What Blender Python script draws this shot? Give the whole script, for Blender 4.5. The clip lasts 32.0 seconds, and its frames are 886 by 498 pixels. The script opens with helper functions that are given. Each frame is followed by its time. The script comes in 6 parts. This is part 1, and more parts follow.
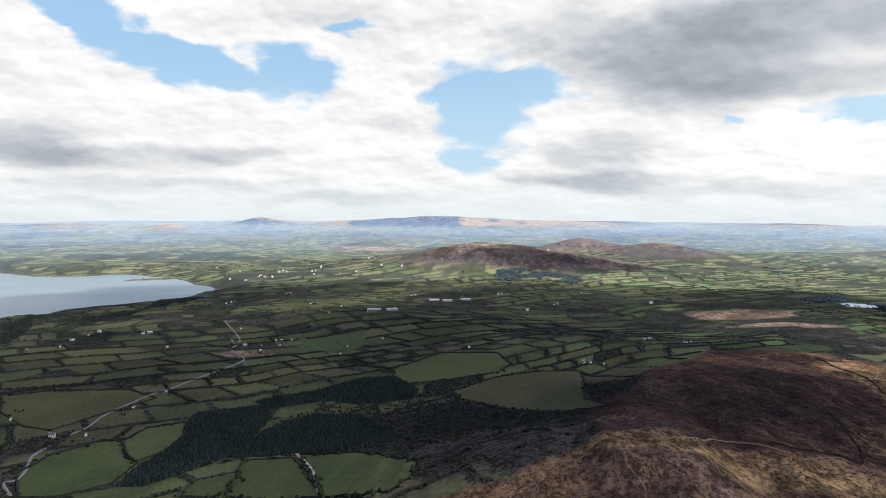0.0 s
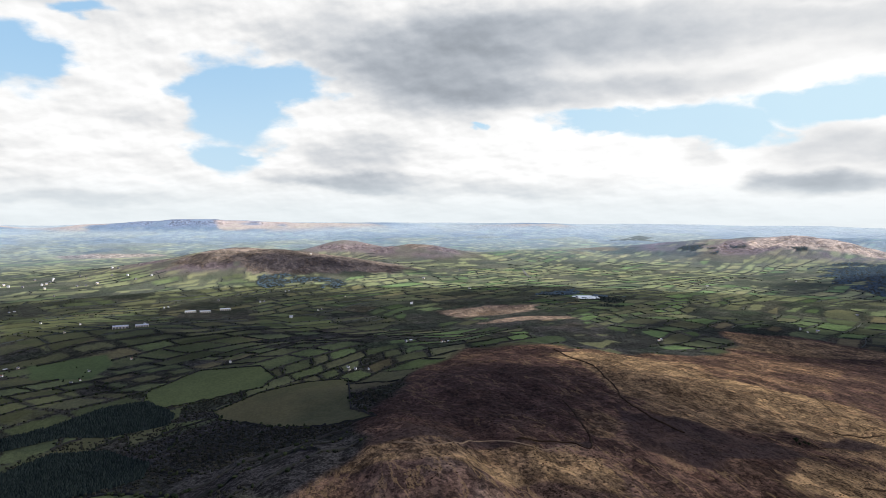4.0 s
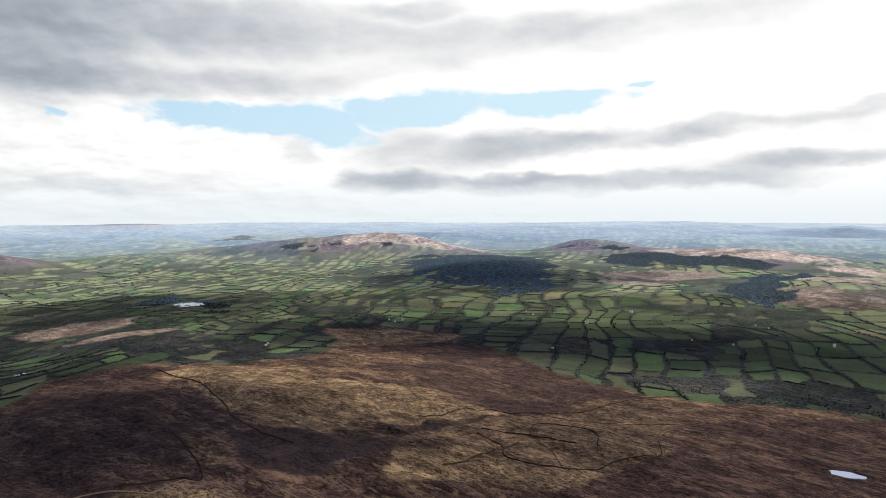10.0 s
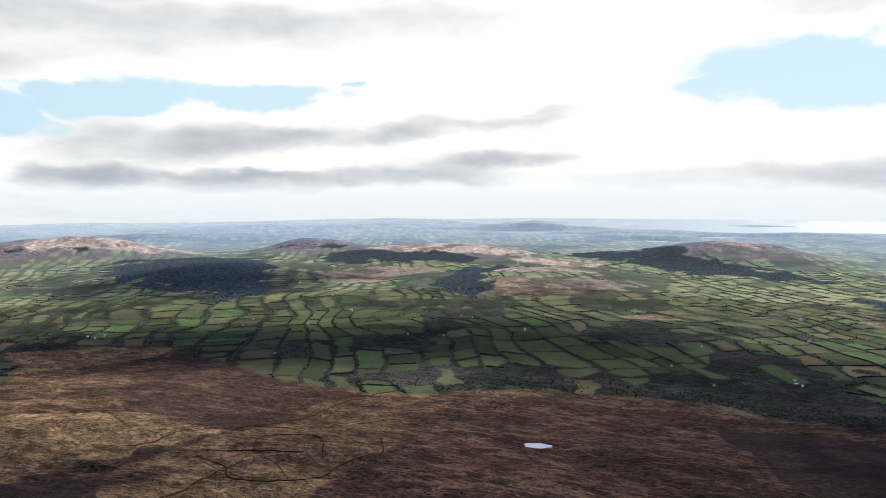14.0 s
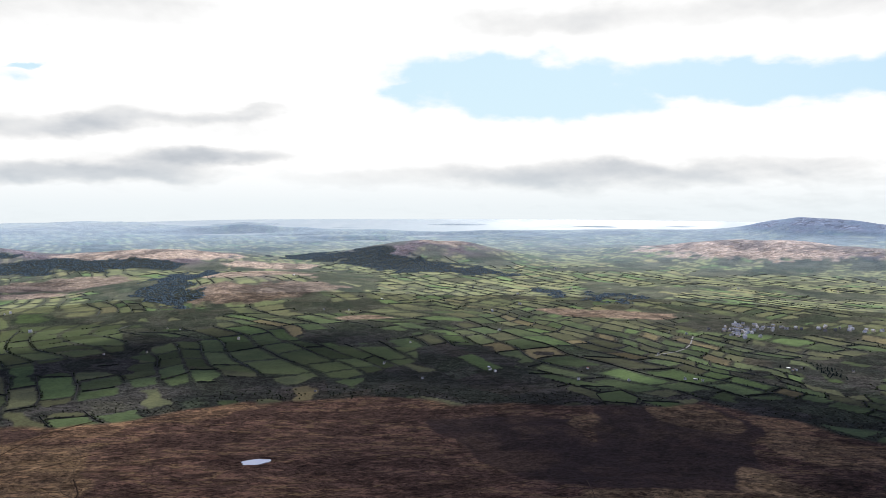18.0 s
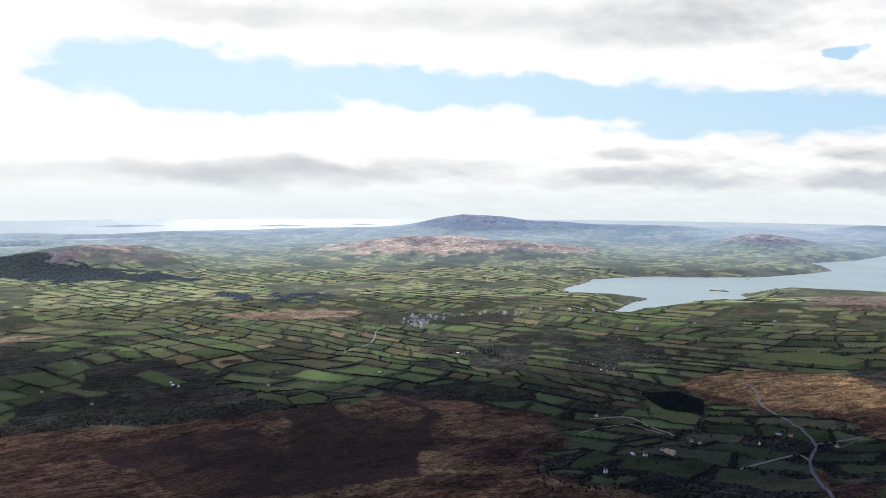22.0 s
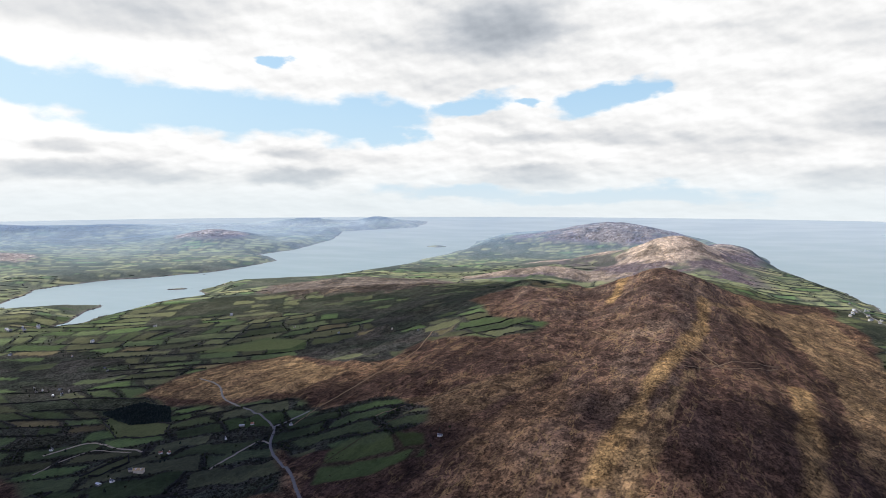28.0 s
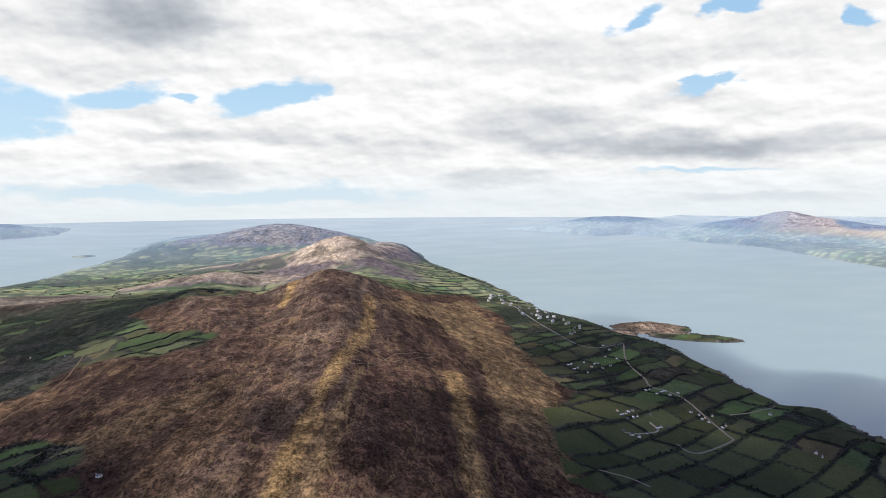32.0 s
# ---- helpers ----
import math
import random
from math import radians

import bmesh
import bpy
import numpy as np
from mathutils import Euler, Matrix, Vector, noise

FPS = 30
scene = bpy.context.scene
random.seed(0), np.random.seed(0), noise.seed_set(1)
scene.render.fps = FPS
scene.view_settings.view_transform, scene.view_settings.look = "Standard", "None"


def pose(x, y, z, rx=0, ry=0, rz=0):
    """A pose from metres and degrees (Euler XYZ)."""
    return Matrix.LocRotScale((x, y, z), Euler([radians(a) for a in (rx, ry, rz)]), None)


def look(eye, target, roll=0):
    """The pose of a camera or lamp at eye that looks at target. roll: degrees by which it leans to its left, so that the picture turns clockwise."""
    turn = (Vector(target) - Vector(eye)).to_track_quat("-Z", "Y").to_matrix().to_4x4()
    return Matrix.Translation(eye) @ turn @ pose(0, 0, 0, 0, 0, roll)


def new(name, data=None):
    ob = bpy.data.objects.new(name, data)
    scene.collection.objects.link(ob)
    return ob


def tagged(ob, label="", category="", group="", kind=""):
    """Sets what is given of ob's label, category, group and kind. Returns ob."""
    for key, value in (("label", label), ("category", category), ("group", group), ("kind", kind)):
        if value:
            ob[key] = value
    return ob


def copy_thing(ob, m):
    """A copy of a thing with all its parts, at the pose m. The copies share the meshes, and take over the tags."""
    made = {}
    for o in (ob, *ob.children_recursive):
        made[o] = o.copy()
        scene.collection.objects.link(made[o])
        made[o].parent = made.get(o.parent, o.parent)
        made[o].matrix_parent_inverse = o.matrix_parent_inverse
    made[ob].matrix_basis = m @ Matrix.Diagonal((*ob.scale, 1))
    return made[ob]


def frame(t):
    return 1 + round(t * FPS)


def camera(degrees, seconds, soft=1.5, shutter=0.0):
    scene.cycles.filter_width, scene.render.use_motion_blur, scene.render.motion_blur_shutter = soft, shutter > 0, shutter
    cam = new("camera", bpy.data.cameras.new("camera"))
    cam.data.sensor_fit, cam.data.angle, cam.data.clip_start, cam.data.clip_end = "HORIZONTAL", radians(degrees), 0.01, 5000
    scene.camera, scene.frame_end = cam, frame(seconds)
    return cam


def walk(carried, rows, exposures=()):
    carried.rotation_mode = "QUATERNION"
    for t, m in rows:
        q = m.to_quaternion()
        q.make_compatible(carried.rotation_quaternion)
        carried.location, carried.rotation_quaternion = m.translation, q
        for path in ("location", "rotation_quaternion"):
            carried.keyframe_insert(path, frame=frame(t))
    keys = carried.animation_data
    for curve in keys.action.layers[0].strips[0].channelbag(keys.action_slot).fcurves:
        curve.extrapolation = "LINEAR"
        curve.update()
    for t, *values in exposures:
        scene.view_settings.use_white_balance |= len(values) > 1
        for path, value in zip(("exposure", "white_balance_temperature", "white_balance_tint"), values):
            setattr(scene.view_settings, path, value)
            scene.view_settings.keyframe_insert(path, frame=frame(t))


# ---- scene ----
# A wide country of heath, small fields and two sea bays, seen by a drone that
# turns on the spot over a ridge and climbs. Bearings are clockwise from +y.
LENS = 65.2
cam = camera(LENS, 32.0, soft=0.8)
# seconds, height, yaw, pitch, roll
TURN = [
    (0.0, 240.0, -0.00, -3.88, -0.19), (0.5, 241.4, -2.42, -3.86, -0.20), (1.0, 242.9, -4.81, -3.86, -0.20), (1.5, 244.3, -7.24, -3.84, -0.20),
    (2.0, 245.7, -9.67, -3.83, -0.20), (2.5, 247.2, -12.14, -3.82, -0.18), (3.0, 248.6, -14.62, -3.81, -0.15), (3.5, 250.0, -17.03, -3.82, -0.13),
    (5.5, 255.5, -27.06, -3.82, -0.10), (6.0, 256.9, -29.63, -3.84, -0.08), (6.5, 258.3, -32.25, -3.87, -0.06), (7.0, 259.6, -34.86, -3.90, -0.03),
    (7.5, 261.0, -37.51, -3.93, -0.01), (8.0, 262.3, -40.29, -3.96, -0.00), (8.5, 263.7, -43.09, -3.99, -0.02), (9.0, 265.0, -45.89, -4.01, -0.03),
    (9.5, 266.3, -48.66, -4.04, -0.04), (10.0, 267.6, -51.50, -4.07, -0.05), (10.5, 268.9, -54.33, -4.10, -0.05), (11.0, 270.2, -57.13, -4.14, -0.05),
    (11.5, 271.5, -59.91, -4.17, -0.04), (12.0, 272.8, -62.72, -4.20, -0.03), (12.5, 274.1, -65.53, -4.23, 0.00), (13.0, 275.4, -68.48, -4.27, 0.02),
    (13.5, 276.6, -71.50, -4.30, 0.01), (14.0, 277.9, -74.46, -4.33, -0.01), (14.5, 279.1, -77.40, -4.34, -0.03), (16.5, 284.1, -88.87, -4.33, -0.06),
    (17.0, 285.3, -91.66, -4.34, -0.08), (17.5, 286.5, -94.73, -4.34, -0.10), (18.0, 287.7, -97.90, -4.35, -0.13), (18.5, 288.9, -101.16, -4.35, -0.17),
    (19.0, 290.1, -104.58, -4.35, -0.21), (19.5, 291.3, -107.95, -4.36, -0.24), (20.0, 292.4, -111.04, -4.38, -0.28), (20.5, 293.6, -114.12, -4.41, -0.30),
    (21.0, 294.8, -117.15, -4.43, -0.31), (21.5, 295.9, -120.33, -4.45, -0.30), (22.0, 297.0, -123.51, -4.47, -0.29), (22.5, 298.2, -126.70, -4.48, -0.29),
    (23.0, 299.3, -129.89, -4.49, -0.28), (23.5, 300.4, -133.15, -4.50, -0.25), (24.0, 301.6, -136.43, -4.51, -0.21), (24.5, 302.7, -140.00, -4.53, -0.17),
    (25.0, 303.8, -143.75, -4.55, -0.14), (25.5, 304.9, -147.62, -4.57, -0.13), (27.5, 309.2, -162.82, -4.77, -0.05), (28.0, 310.2, -166.55, -4.79, -0.01),
    (28.5, 311.3, -170.50, -4.81, 0.04), (29.0, 312.3, -174.25, -4.84, 0.12), (29.5, 313.4, -177.93, -4.86, 0.20), (30.0, 314.4, -181.21, -4.88, 0.25),
    (30.5, 315.4, -184.28, -4.89, 0.27), (31.0, 316.5, -187.39, -4.88, 0.27), (31.5, 317.5, -190.29, -4.87, 0.28), (32.0, 318.5, -193.55, -4.85, 0.30),
]
walk(cam, [(t, pose(0, 0, z, 90 + p, r, a)) for t, z, a, p, r in TURN], exposures=((0.0, 0.28), (32.0, 0.28)))

# ---- light ----
SUN_BEARING, SUN_HEIGHT = 112.0, 42.0
OVERHEAD = 0.20  # the undersides of the clouds overhead are dark


def node(tree, kind, inputs=(), **props):
    n = tree.nodes.new(kind)
    for k, v in props.items():
        if k == "operation":
            n.operation = v
        elif k == "data_type":
            n.data_type = v
        elif k == "interpolation_type":
            n.interpolation_type = v
        elif k == "noise_dimensions":
            n.noise_dimensions = v
        elif k == "attribute_name":
            n.attribute_name = v
        elif k == "blend_type":
            n.blend_type = v
        elif k == "vector_type":
            n.vector_type = v
    for k, v in dict(inputs).items():
        s = n.inputs[k]
        if isinstance(v, bpy.types.NodeSocket):
            tree.links.new(v, s)
        else:
            s.default_value = v
    return n


def sums(tree, op, a, b=0.0, c=0.0):
    return node(tree, "ShaderNodeMath", {0: a, 1: b, 2: c}, operation=op).outputs[0]


def ramp(tree, x, a, b, lo=0.0, hi=1.0):
    return node(tree, "ShaderNodeMapRange", {0: x, 1: a, 2: b, 3: lo, 4: hi}, interpolation_type="SMOOTHSTEP").outputs[0]


def blend(tree, f, a, b, how="MIX"):
    n = node(tree, "ShaderNodeMix", {0: f, 6: a, 7: b}, data_type="RGBA", blend_type=how)
    return n.outputs[2]


def fuzz(tree, vec, scale, detail=4.0, rough=0.55):
    return node(tree, "ShaderNodeTexNoise", {"Vector": vec, "Scale": scale, "Detail": detail, "Roughness": rough}).outputs[0]


world = bpy.data.worlds.new("sky")
scene.world = world
world.use_nodes = True
wt = world.node_tree
wt.nodes.clear()
sky = wt.nodes.new("ShaderNodeTexSky")
sky.sky_type, sky.sun_disc = "NISHITA", False
sky.sun_elevation, sky.sun_rotation = radians(SUN_HEIGHT), radians(SUN_BEARING)
sky.altitude, sky.dust_density = 300, 1.5
gen = wt.nodes.new("ShaderNodeTexCoord").outputs["Generated"]
# bearing (degrees) and height (degrees) of each direction; the seam lies behind the turn
turned = node(wt, "ShaderNodeVectorRotate", {"Vector": gen, "Axis": (0, 0, 1), "Angle": radians(97)}).outputs[0]
part_of = node(wt, "ShaderNodeSeparateXYZ", {0: turned})
bearing = sums(wt, "MULTIPLY_ADD", sums(wt, "ARCTAN2", part_of.outputs[0], part_of.outputs[1]), 57.2958, 97.0)
rise = sums(wt, "MULTIPLY", sums(wt, "ARCSINE", part_of.outputs[2]), 57.2958)
flat = node(wt, "ShaderNodeCombineXYZ", {0: bearing, 1: rise}).outputs[0]
# ragged edges: the ovals below are bent by a billowing noise
billow = node(wt, "ShaderNodeCombineXYZ", {0: sums(wt, "MULTIPLY", bearing, 0.45), 1: rise}).outputs[0]
swirl = node(wt, "ShaderNodeTexNoise", {"Vector": billow, "Scale": 0.42, "Detail": 6.0, "Roughness": 0.52}).outputs["Color"]
swirl = node(wt, "ShaderNodeVectorMath", {0: swirl, 1: (0.5, 0.5, 0.5)}, operation="SUBTRACT").outputs[0]
flat = node(wt, "ShaderNodeVectorMath", {0: swirl, 1: (8.0, 2.6, 0.0), 2: flat}, operation="MULTIPLY_ADD").outputs[0]


def in_turn(chain):
    """The same directions, worked out after the chain so far, so that few sums are held at once."""
    return node(wt, "ShaderNodeVectorMath", {0: flat, 1: sums(wt, "MULTIPLY", chain, 1e-7)}, operation="ADD").outputs[0]


def patch(chain, az, el, w, h, amount, lean=0.0):
    """Adds a soft oval of the sky, w by h degrees in half width, to a chain of sums."""
    m = node(wt, "ShaderNodeMapping", {"Vector": flat, "Location": (az, el, 0), "Rotation": (0, 0, radians(lean)), "Scale": (w, h, 1)}, vector_type="TEXTURE").outputs[0]
    d = node(wt, "ShaderNodeVectorMath", {0: m}, operation="LENGTH").outputs["Value"]
    return sums(wt, "MULTIPLY_ADD", ramp(wt, d, 1.45, 0.35), amount, chain)


def gap(chain, az, el, w, h, amount, lean=0.0):
    """An oval opening: 1 less its rim distance, the highest of all openings."""
    m = node(wt, "ShaderNodeMapping", {"Vector": flat, "Location": (az, el, 0), "Rotation": (0, 0, radians(lean)), "Scale": (w, h, 1)}, vector_type="TEXTURE").outputs[0]
    d = node(wt, "ShaderNodeVectorMath", {0: m}, operation="LENGTH").outputs["Value"]
    return sums(wt, "MAXIMUM", sums(wt, "SUBTRACT", amount, d), chain)


# openings of blue
gaps = -1.0
gaps = gap(gaps, -20.1, 10.5, 9.4, 1.3, 1.00, -13)
gaps = gap(gaps, -26.9, 13.0, 4.2, 1.9, 1.00, -20)
gaps = gap(gaps, -12.0, 10.2, 4.0, 1.9, 1.00, -10)
gaps = gap(gaps, -8.0, 13.7, 3.4, 0.8, 0.62)
gaps = gap(gaps, 3.0, 7.7, 4.3, 3.7, 1.00)
gaps = gap(gaps, 6.7, 9.4, 3.5, 1.6, 1.00)
gaps = gap(gaps, 2.1, 3.4, 3.5, 1.9, 0.66)
gaps = gap(gaps, 32.7, 6.6, 5.1, 0.8, 1.00, -3)
gaps = gap(gaps, 40.0, 6.5, 5.9, 1.2, 1.00, 5)
flat = in_turn(gaps)
gaps = gap(gaps, 22.1, 6.5, 1.8, 0.5, 0.50)
gaps = gap(gaps, 41.6, 5.5, 4.3, 1.2, 1.00, -8)
gaps = gap(gaps, 49.6, 7.3, 6.9, 1.2, 1.00, 6)
gaps = gap(gaps, 60.2, 7.9, 6.5, 0.9, 0.90, 3)
gaps = gap(gaps, 67.0, 9.1, 2.3, 0.4, 0.60, 15)
gaps = gap(gaps, 96.5, 9.0, 5.5, 1.0, 0.80)
gaps = gap(gaps, 101.4, 9.3, 8.9, 2.1, 1.00)
gaps = gap(gaps, 105.3, 8.5, 11.3, 2.1, 1.00)
gaps = gap(gaps, 121.0, 8.6, 11.7, 1.6, 1.00, -3)
flat = in_turn(gaps)
gaps = gap(gaps, 132.4, 7.8, 7.1, 1.7, 1.00, -6)
gaps = gap(gaps, 142.9, 6.5, 7.9, 1.8, 1.00, -3)
gaps = gap(gaps, 142.2, 6.7, 7.0, 2.1, 1.00, -6)
gaps = gap(gaps, 150.4, 6.1, 8.3, 1.9, 1.00)
gaps = gap(gaps, 160.2, 5.8, 4.9, 2.1, 1.00, 3)
gaps = gap(gaps, 162.3, 4.3, 2.9, 1.1, 0.80)
gaps = gap(gaps, 168.2, 6.8, 4.2, 0.8, 0.90, 10)
gaps = gap(gaps, 173.3, 7.2, 2.1, 0.4, 0.70)
gaps = gap(gaps, 152.4, 10.1, 1.6, 0.6, 0.75, -10)
flat = in_turn(gaps)
gaps = gap(gaps, 168.5, -0.0, 10.0, 1.1, 0.60)
gaps = gap(gaps, 179.6, 7.5, 4.4, 1.0, 1.00, 12)
gaps = gap(gaps, 182.3, 8.2, 2.3, 0.4, 0.80, 10)
gaps = gap(gaps, 179.6, -0.4, 18.5, 1.2, 0.60)
gaps = gap(gaps, 214.1, 7.9, 2.7, 0.5, 0.90, 15)
gaps = gap(gaps, 215.5, 13.3, 1.8, 0.6, 0.90)
gaps = gap(gaps, 208.6, 13.0, 3.5, 1.1, 0.60, 20)
gaps = gap(gaps, 214.3, 1.6, 8.2, 0.4, 0.50)
gaps = gap(gaps, 224.6, 12.0, 1.4, 1.2, 0.60)
flat = in_turn(gaps)
# grey undersides
shade = 0.0
shade = patch(shade, -30.4, 4.0, 4.5, 1.8, 0.26)
shade = patch(shade, -24.6, 3.4, 9.3, 0.9, 0.20)
shade = patch(shade, -16.0, 3.8, 5.2, 0.7, 0.14)
shade = patch(shade, -21.5, 1.4, 10.5, 0.6, 0.14)
shade = patch(shade, -8.5, 0.3, 6.9, 0.6, 0.18)
shade = patch(shade, -29.1, -0.1, 4.3, 0.4, 0.12)
shade = patch(shade, -2.1, 6.6, 2.8, 1.3, 0.09)
shade = patch(shade, -7.5, 14.1, 9.2, 1.5, 0.10)
shade = patch(shade, 9.8, 13.2, 5.4, 2.3, 0.12)
flat = in_turn(shade)
shade = patch(shade, 12.1, 3.8, 4.5, 1.8, 0.20)
shade = patch(shade, 11.7, 1.8, 5.8, 0.7, 0.26)
shade = patch(shade, 25.8, 11.9, 19.5, 4.0, 0.22)
shade = patch(shade, 55.1, 12.2, 8.7, 2.3, 0.13)
shade = patch(shade, 56.9, 4.3, 6.3, 1.5, 0.24, 4)
shade = patch(shade, 56.9, 1.6, 5.2, 0.5, 0.22)
shade = patch(shade, 19.4, 10.4, 7.7, 3.9, 0.36)
shade = patch(shade, 32.6, 13.4, 14.0, 2.3, 0.28)
shade = patch(shade, 29.4, 8.6, 11.7, 1.2, 0.20)
flat = in_turn(shade)
shade = patch(shade, 39.9, 8.9, 7.2, 1.1, 0.16)
shade = patch(shade, 47.3, 10.4, 6.3, 1.1, 0.12, 8)
shade = patch(shade, 13.2, 1.5, 6.0, 0.6, 0.16)
shade = patch(shade, 23.4, 0.9, 11.5, 0.6, 0.12)
shade = patch(shade, 39.5, 4.1, 1.8, 1.1, 0.14)
shade = patch(shade, 31.3, 1.6, 3.3, 0.8, 0.07)
shade = patch(shade, 47.5, 1.7, 4.7, 0.7, 0.20)
shade = patch(shade, 53.3, 13.1, 11.6, 2.1, 0.12)
shade = patch(shade, 71.3, 14.0, 11.4, 1.3, 0.09)
flat = in_turn(shade)
shade = patch(shade, 75.5, 14.5, 8.4, 0.9, 0.07)
shade = patch(shade, 48.8, 15.1, 5.0, 0.8, 0.25)
shade = patch(shade, 51.0, 13.0, 6.9, 1.0, 0.09)
shade = patch(shade, 61.5, 13.5, 5.1, 0.9, 0.07)
shade = patch(shade, 48.2, 5.1, 3.4, 1.4, 0.16)
shade = patch(shade, 50.9, 3.7, 6.9, 1.7, 0.22)
shade = patch(shade, 59.3, 4.8, 5.1, 1.1, 0.26)
shade = patch(shade, 67.0, 5.0, 5.9, 0.9, 0.31)
shade = patch(shade, 73.2, 5.5, 4.7, 1.0, 0.29, 8)
flat = in_turn(shade)
shade = patch(shade, 81.7, 6.4, 4.6, 0.6, 0.28, 8)
shade = patch(shade, 46.8, 1.4, 3.6, 1.0, 0.34)
shade = patch(shade, 57.9, 1.2, 8.9, 0.8, 0.34)
shade = patch(shade, 69.3, 1.6, 9.4, 0.7, 0.31)
shade = patch(shade, 79.8, 2.9, 6.3, 0.7, 0.26, 3)
shade = patch(shade, 74.6, 2.1, 6.6, 1.4, 0.21)
shade = patch(shade, 80.4, 5.4, 5.9, 0.9, 0.14)
shade = patch(shade, 81.3, 2.7, 5.0, 0.5, 0.13)
shade = patch(shade, 94.2, 1.5, 11.6, 1.0, 0.16)
flat = in_turn(shade)
shade = patch(shade, 107.5, 2.1, 6.3, 1.1, 0.17)
shade = patch(shade, 67.7, 13.1, 12.1, 2.0, 0.16)
shade = patch(shade, 105.1, 13.9, 9.4, 1.1, 0.14)
shade = patch(shade, 108.2, 1.7, 11.2, 1.1, 0.20)
shade = patch(shade, 121.1, 2.0, 9.3, 1.0, 0.17)
shade = patch(shade, 116.4, 5.2, 4.2, 0.6, 0.08)
shade = patch(shade, 111.9, 13.7, 15.1, 1.6, 0.14)
shade = patch(shade, 139.4, 13.0, 12.4, 1.8, 0.18)
shade = patch(shade, 123.7, 14.5, 7.0, 1.7, 0.10)
flat = in_turn(shade)
shade = patch(shade, 139.8, 1.3, 7.5, 0.8, 0.29)
shade = patch(shade, 138.1, 3.2, 2.5, 0.7, 0.20)
shade = patch(shade, 139.9, 13.9, 12.1, 1.9, 0.09)
shade = patch(shade, 166.1, 11.8, 7.9, 2.4, 0.11)
shade = patch(shade, 172.8, 12.0, 5.3, 2.4, 0.12)
shade = patch(shade, 168.2, 8.8, 5.8, 0.8, 0.08)
shade = patch(shade, 155.0, 3.1, 2.7, 0.7, 0.21)
shade = patch(shade, 154.1, 1.3, 3.8, 0.5, 0.28)
shade = patch(shade, 172.0, 4.3, 4.3, 0.6, 0.10)
flat = in_turn(shade)
shade = patch(shade, 173.9, 1.6, 4.5, 0.6, 0.19)
shade = patch(shade, 171.4, 13.7, 5.6, 2.6, 0.26)
shade = patch(shade, 179.6, 4.4, 9.3, 0.7, 0.12)
shade = patch(shade, 188.6, 3.3, 6.6, 0.9, 0.14)
shade = patch(shade, 194.7, 11.6, 8.2, 1.6, 0.06)
shade = patch(shade, 173.6, 0.8, 5.1, 0.4, 0.14)
shade = patch(shade, 201.2, 5.3, 6.9, 1.6, 0.20)
shade = patch(shade, 210.0, 3.4, 8.6, 1.1, 0.31)
shade = patch(shade, 220.0, 3.4, 6.7, 1.0, 0.21)
flat = in_turn(shade)
shade = patch(shade, 198.0, 0.8, 4.6, 0.7, 0.19)
shade = patch(shade, 218.3, -0.5, 8.1, 0.4, 0.19)
shade = patch(shade, 205.6, 10.4, 8.9, 1.6, 0.08)
shade = patch(shade, 219.8, 11.0, 5.6, 1.5, 0.09)
shade = patch(shade, 211.2, 7.2, 3.0, 0.8, 0.12)
flat = in_turn(shade)
# the bright part of the sky round the sun
glare = 0.0
glare = patch(glare, 84, 11, 60, 14, 0.22)

# clouds: heaps with bright tops and grey bases, drawn out flat towards the horizon
low = sums(wt, "POWER", sums(wt, "MAXIMUM", sums(wt, "ADD", rise, 3.0), 0.1), 0.72)
across = sums(wt, "MULTIPLY", bearing, 0.115)
shape = node(wt, "ShaderNodeCombineXYZ", {0: across, 1: sums(wt, "MULTIPLY", low, 0.62)}).outputs[0]
lifted = node(wt, "ShaderNodeCombineXYZ", {0: sums(wt, "ADD", across, 0.05), 1: sums(wt, "MULTIPLY_ADD", low, 0.62, 0.13)}).outputs[0]
puff = fuzz(wt, shape, 2.6, 6.0, 0.52)
body = fuzz(wt, shape, 1.5, 3.5, 0.48)
body_up = fuzz(wt, lifted, 1.5, 3.5, 0.48)
opened = ramp(wt, sums(wt, "MULTIPLY_ADD", puff, 0.9, sums(wt, "ADD", gaps, -0.45)), 0.24, -0.20)
knobs = sums(wt, "SUBTRACT", fuzz(wt, shape, 4.6, 4.0, 0.5), fuzz(wt, node(wt, "ShaderNodeVectorMath", {0: shape, 1: (0.02, 0.06, 0.0)}, operation="ADD").outputs[0], 4.6, 4.0, 0.5))
relief = sums(wt, "MULTIPLY", sums(wt, "MULTIPLY_ADD", knobs, 0.40, sums(wt, "SUBTRACT", body, body_up)), ramp(wt, glare, 0.18, 0.02, 0.25, 0.75))
tone = sums(wt, "MULTIPLY", sums(wt, "ADD", relief, 0.96), sums(wt, "POWER", 2.718, sums(wt, "MULTIPLY", shade, sums(wt, "MULTIPLY_ADD", puff, -1.1, -0.85))))
tone = sums(wt, "MAXIMUM", sums(wt, "MINIMUM", sums(wt, "ADD", tone, glare), 1.06), 0.40)
tone = sums(wt, "MULTIPLY", tone, ramp(wt, rise, 15.0, 32.0, 1.0, OVERHEAD))
grey = blend(wt, ramp(wt, tone, 0.4, 0.95), (0.85, 0.93, 1.04, 1), (1.0, 1.0, 1.0, 1))
cloud = node(wt, "ShaderNodeVectorMath", {0: grey, "Scale": tone}, operation="SCALE").outputs[0]
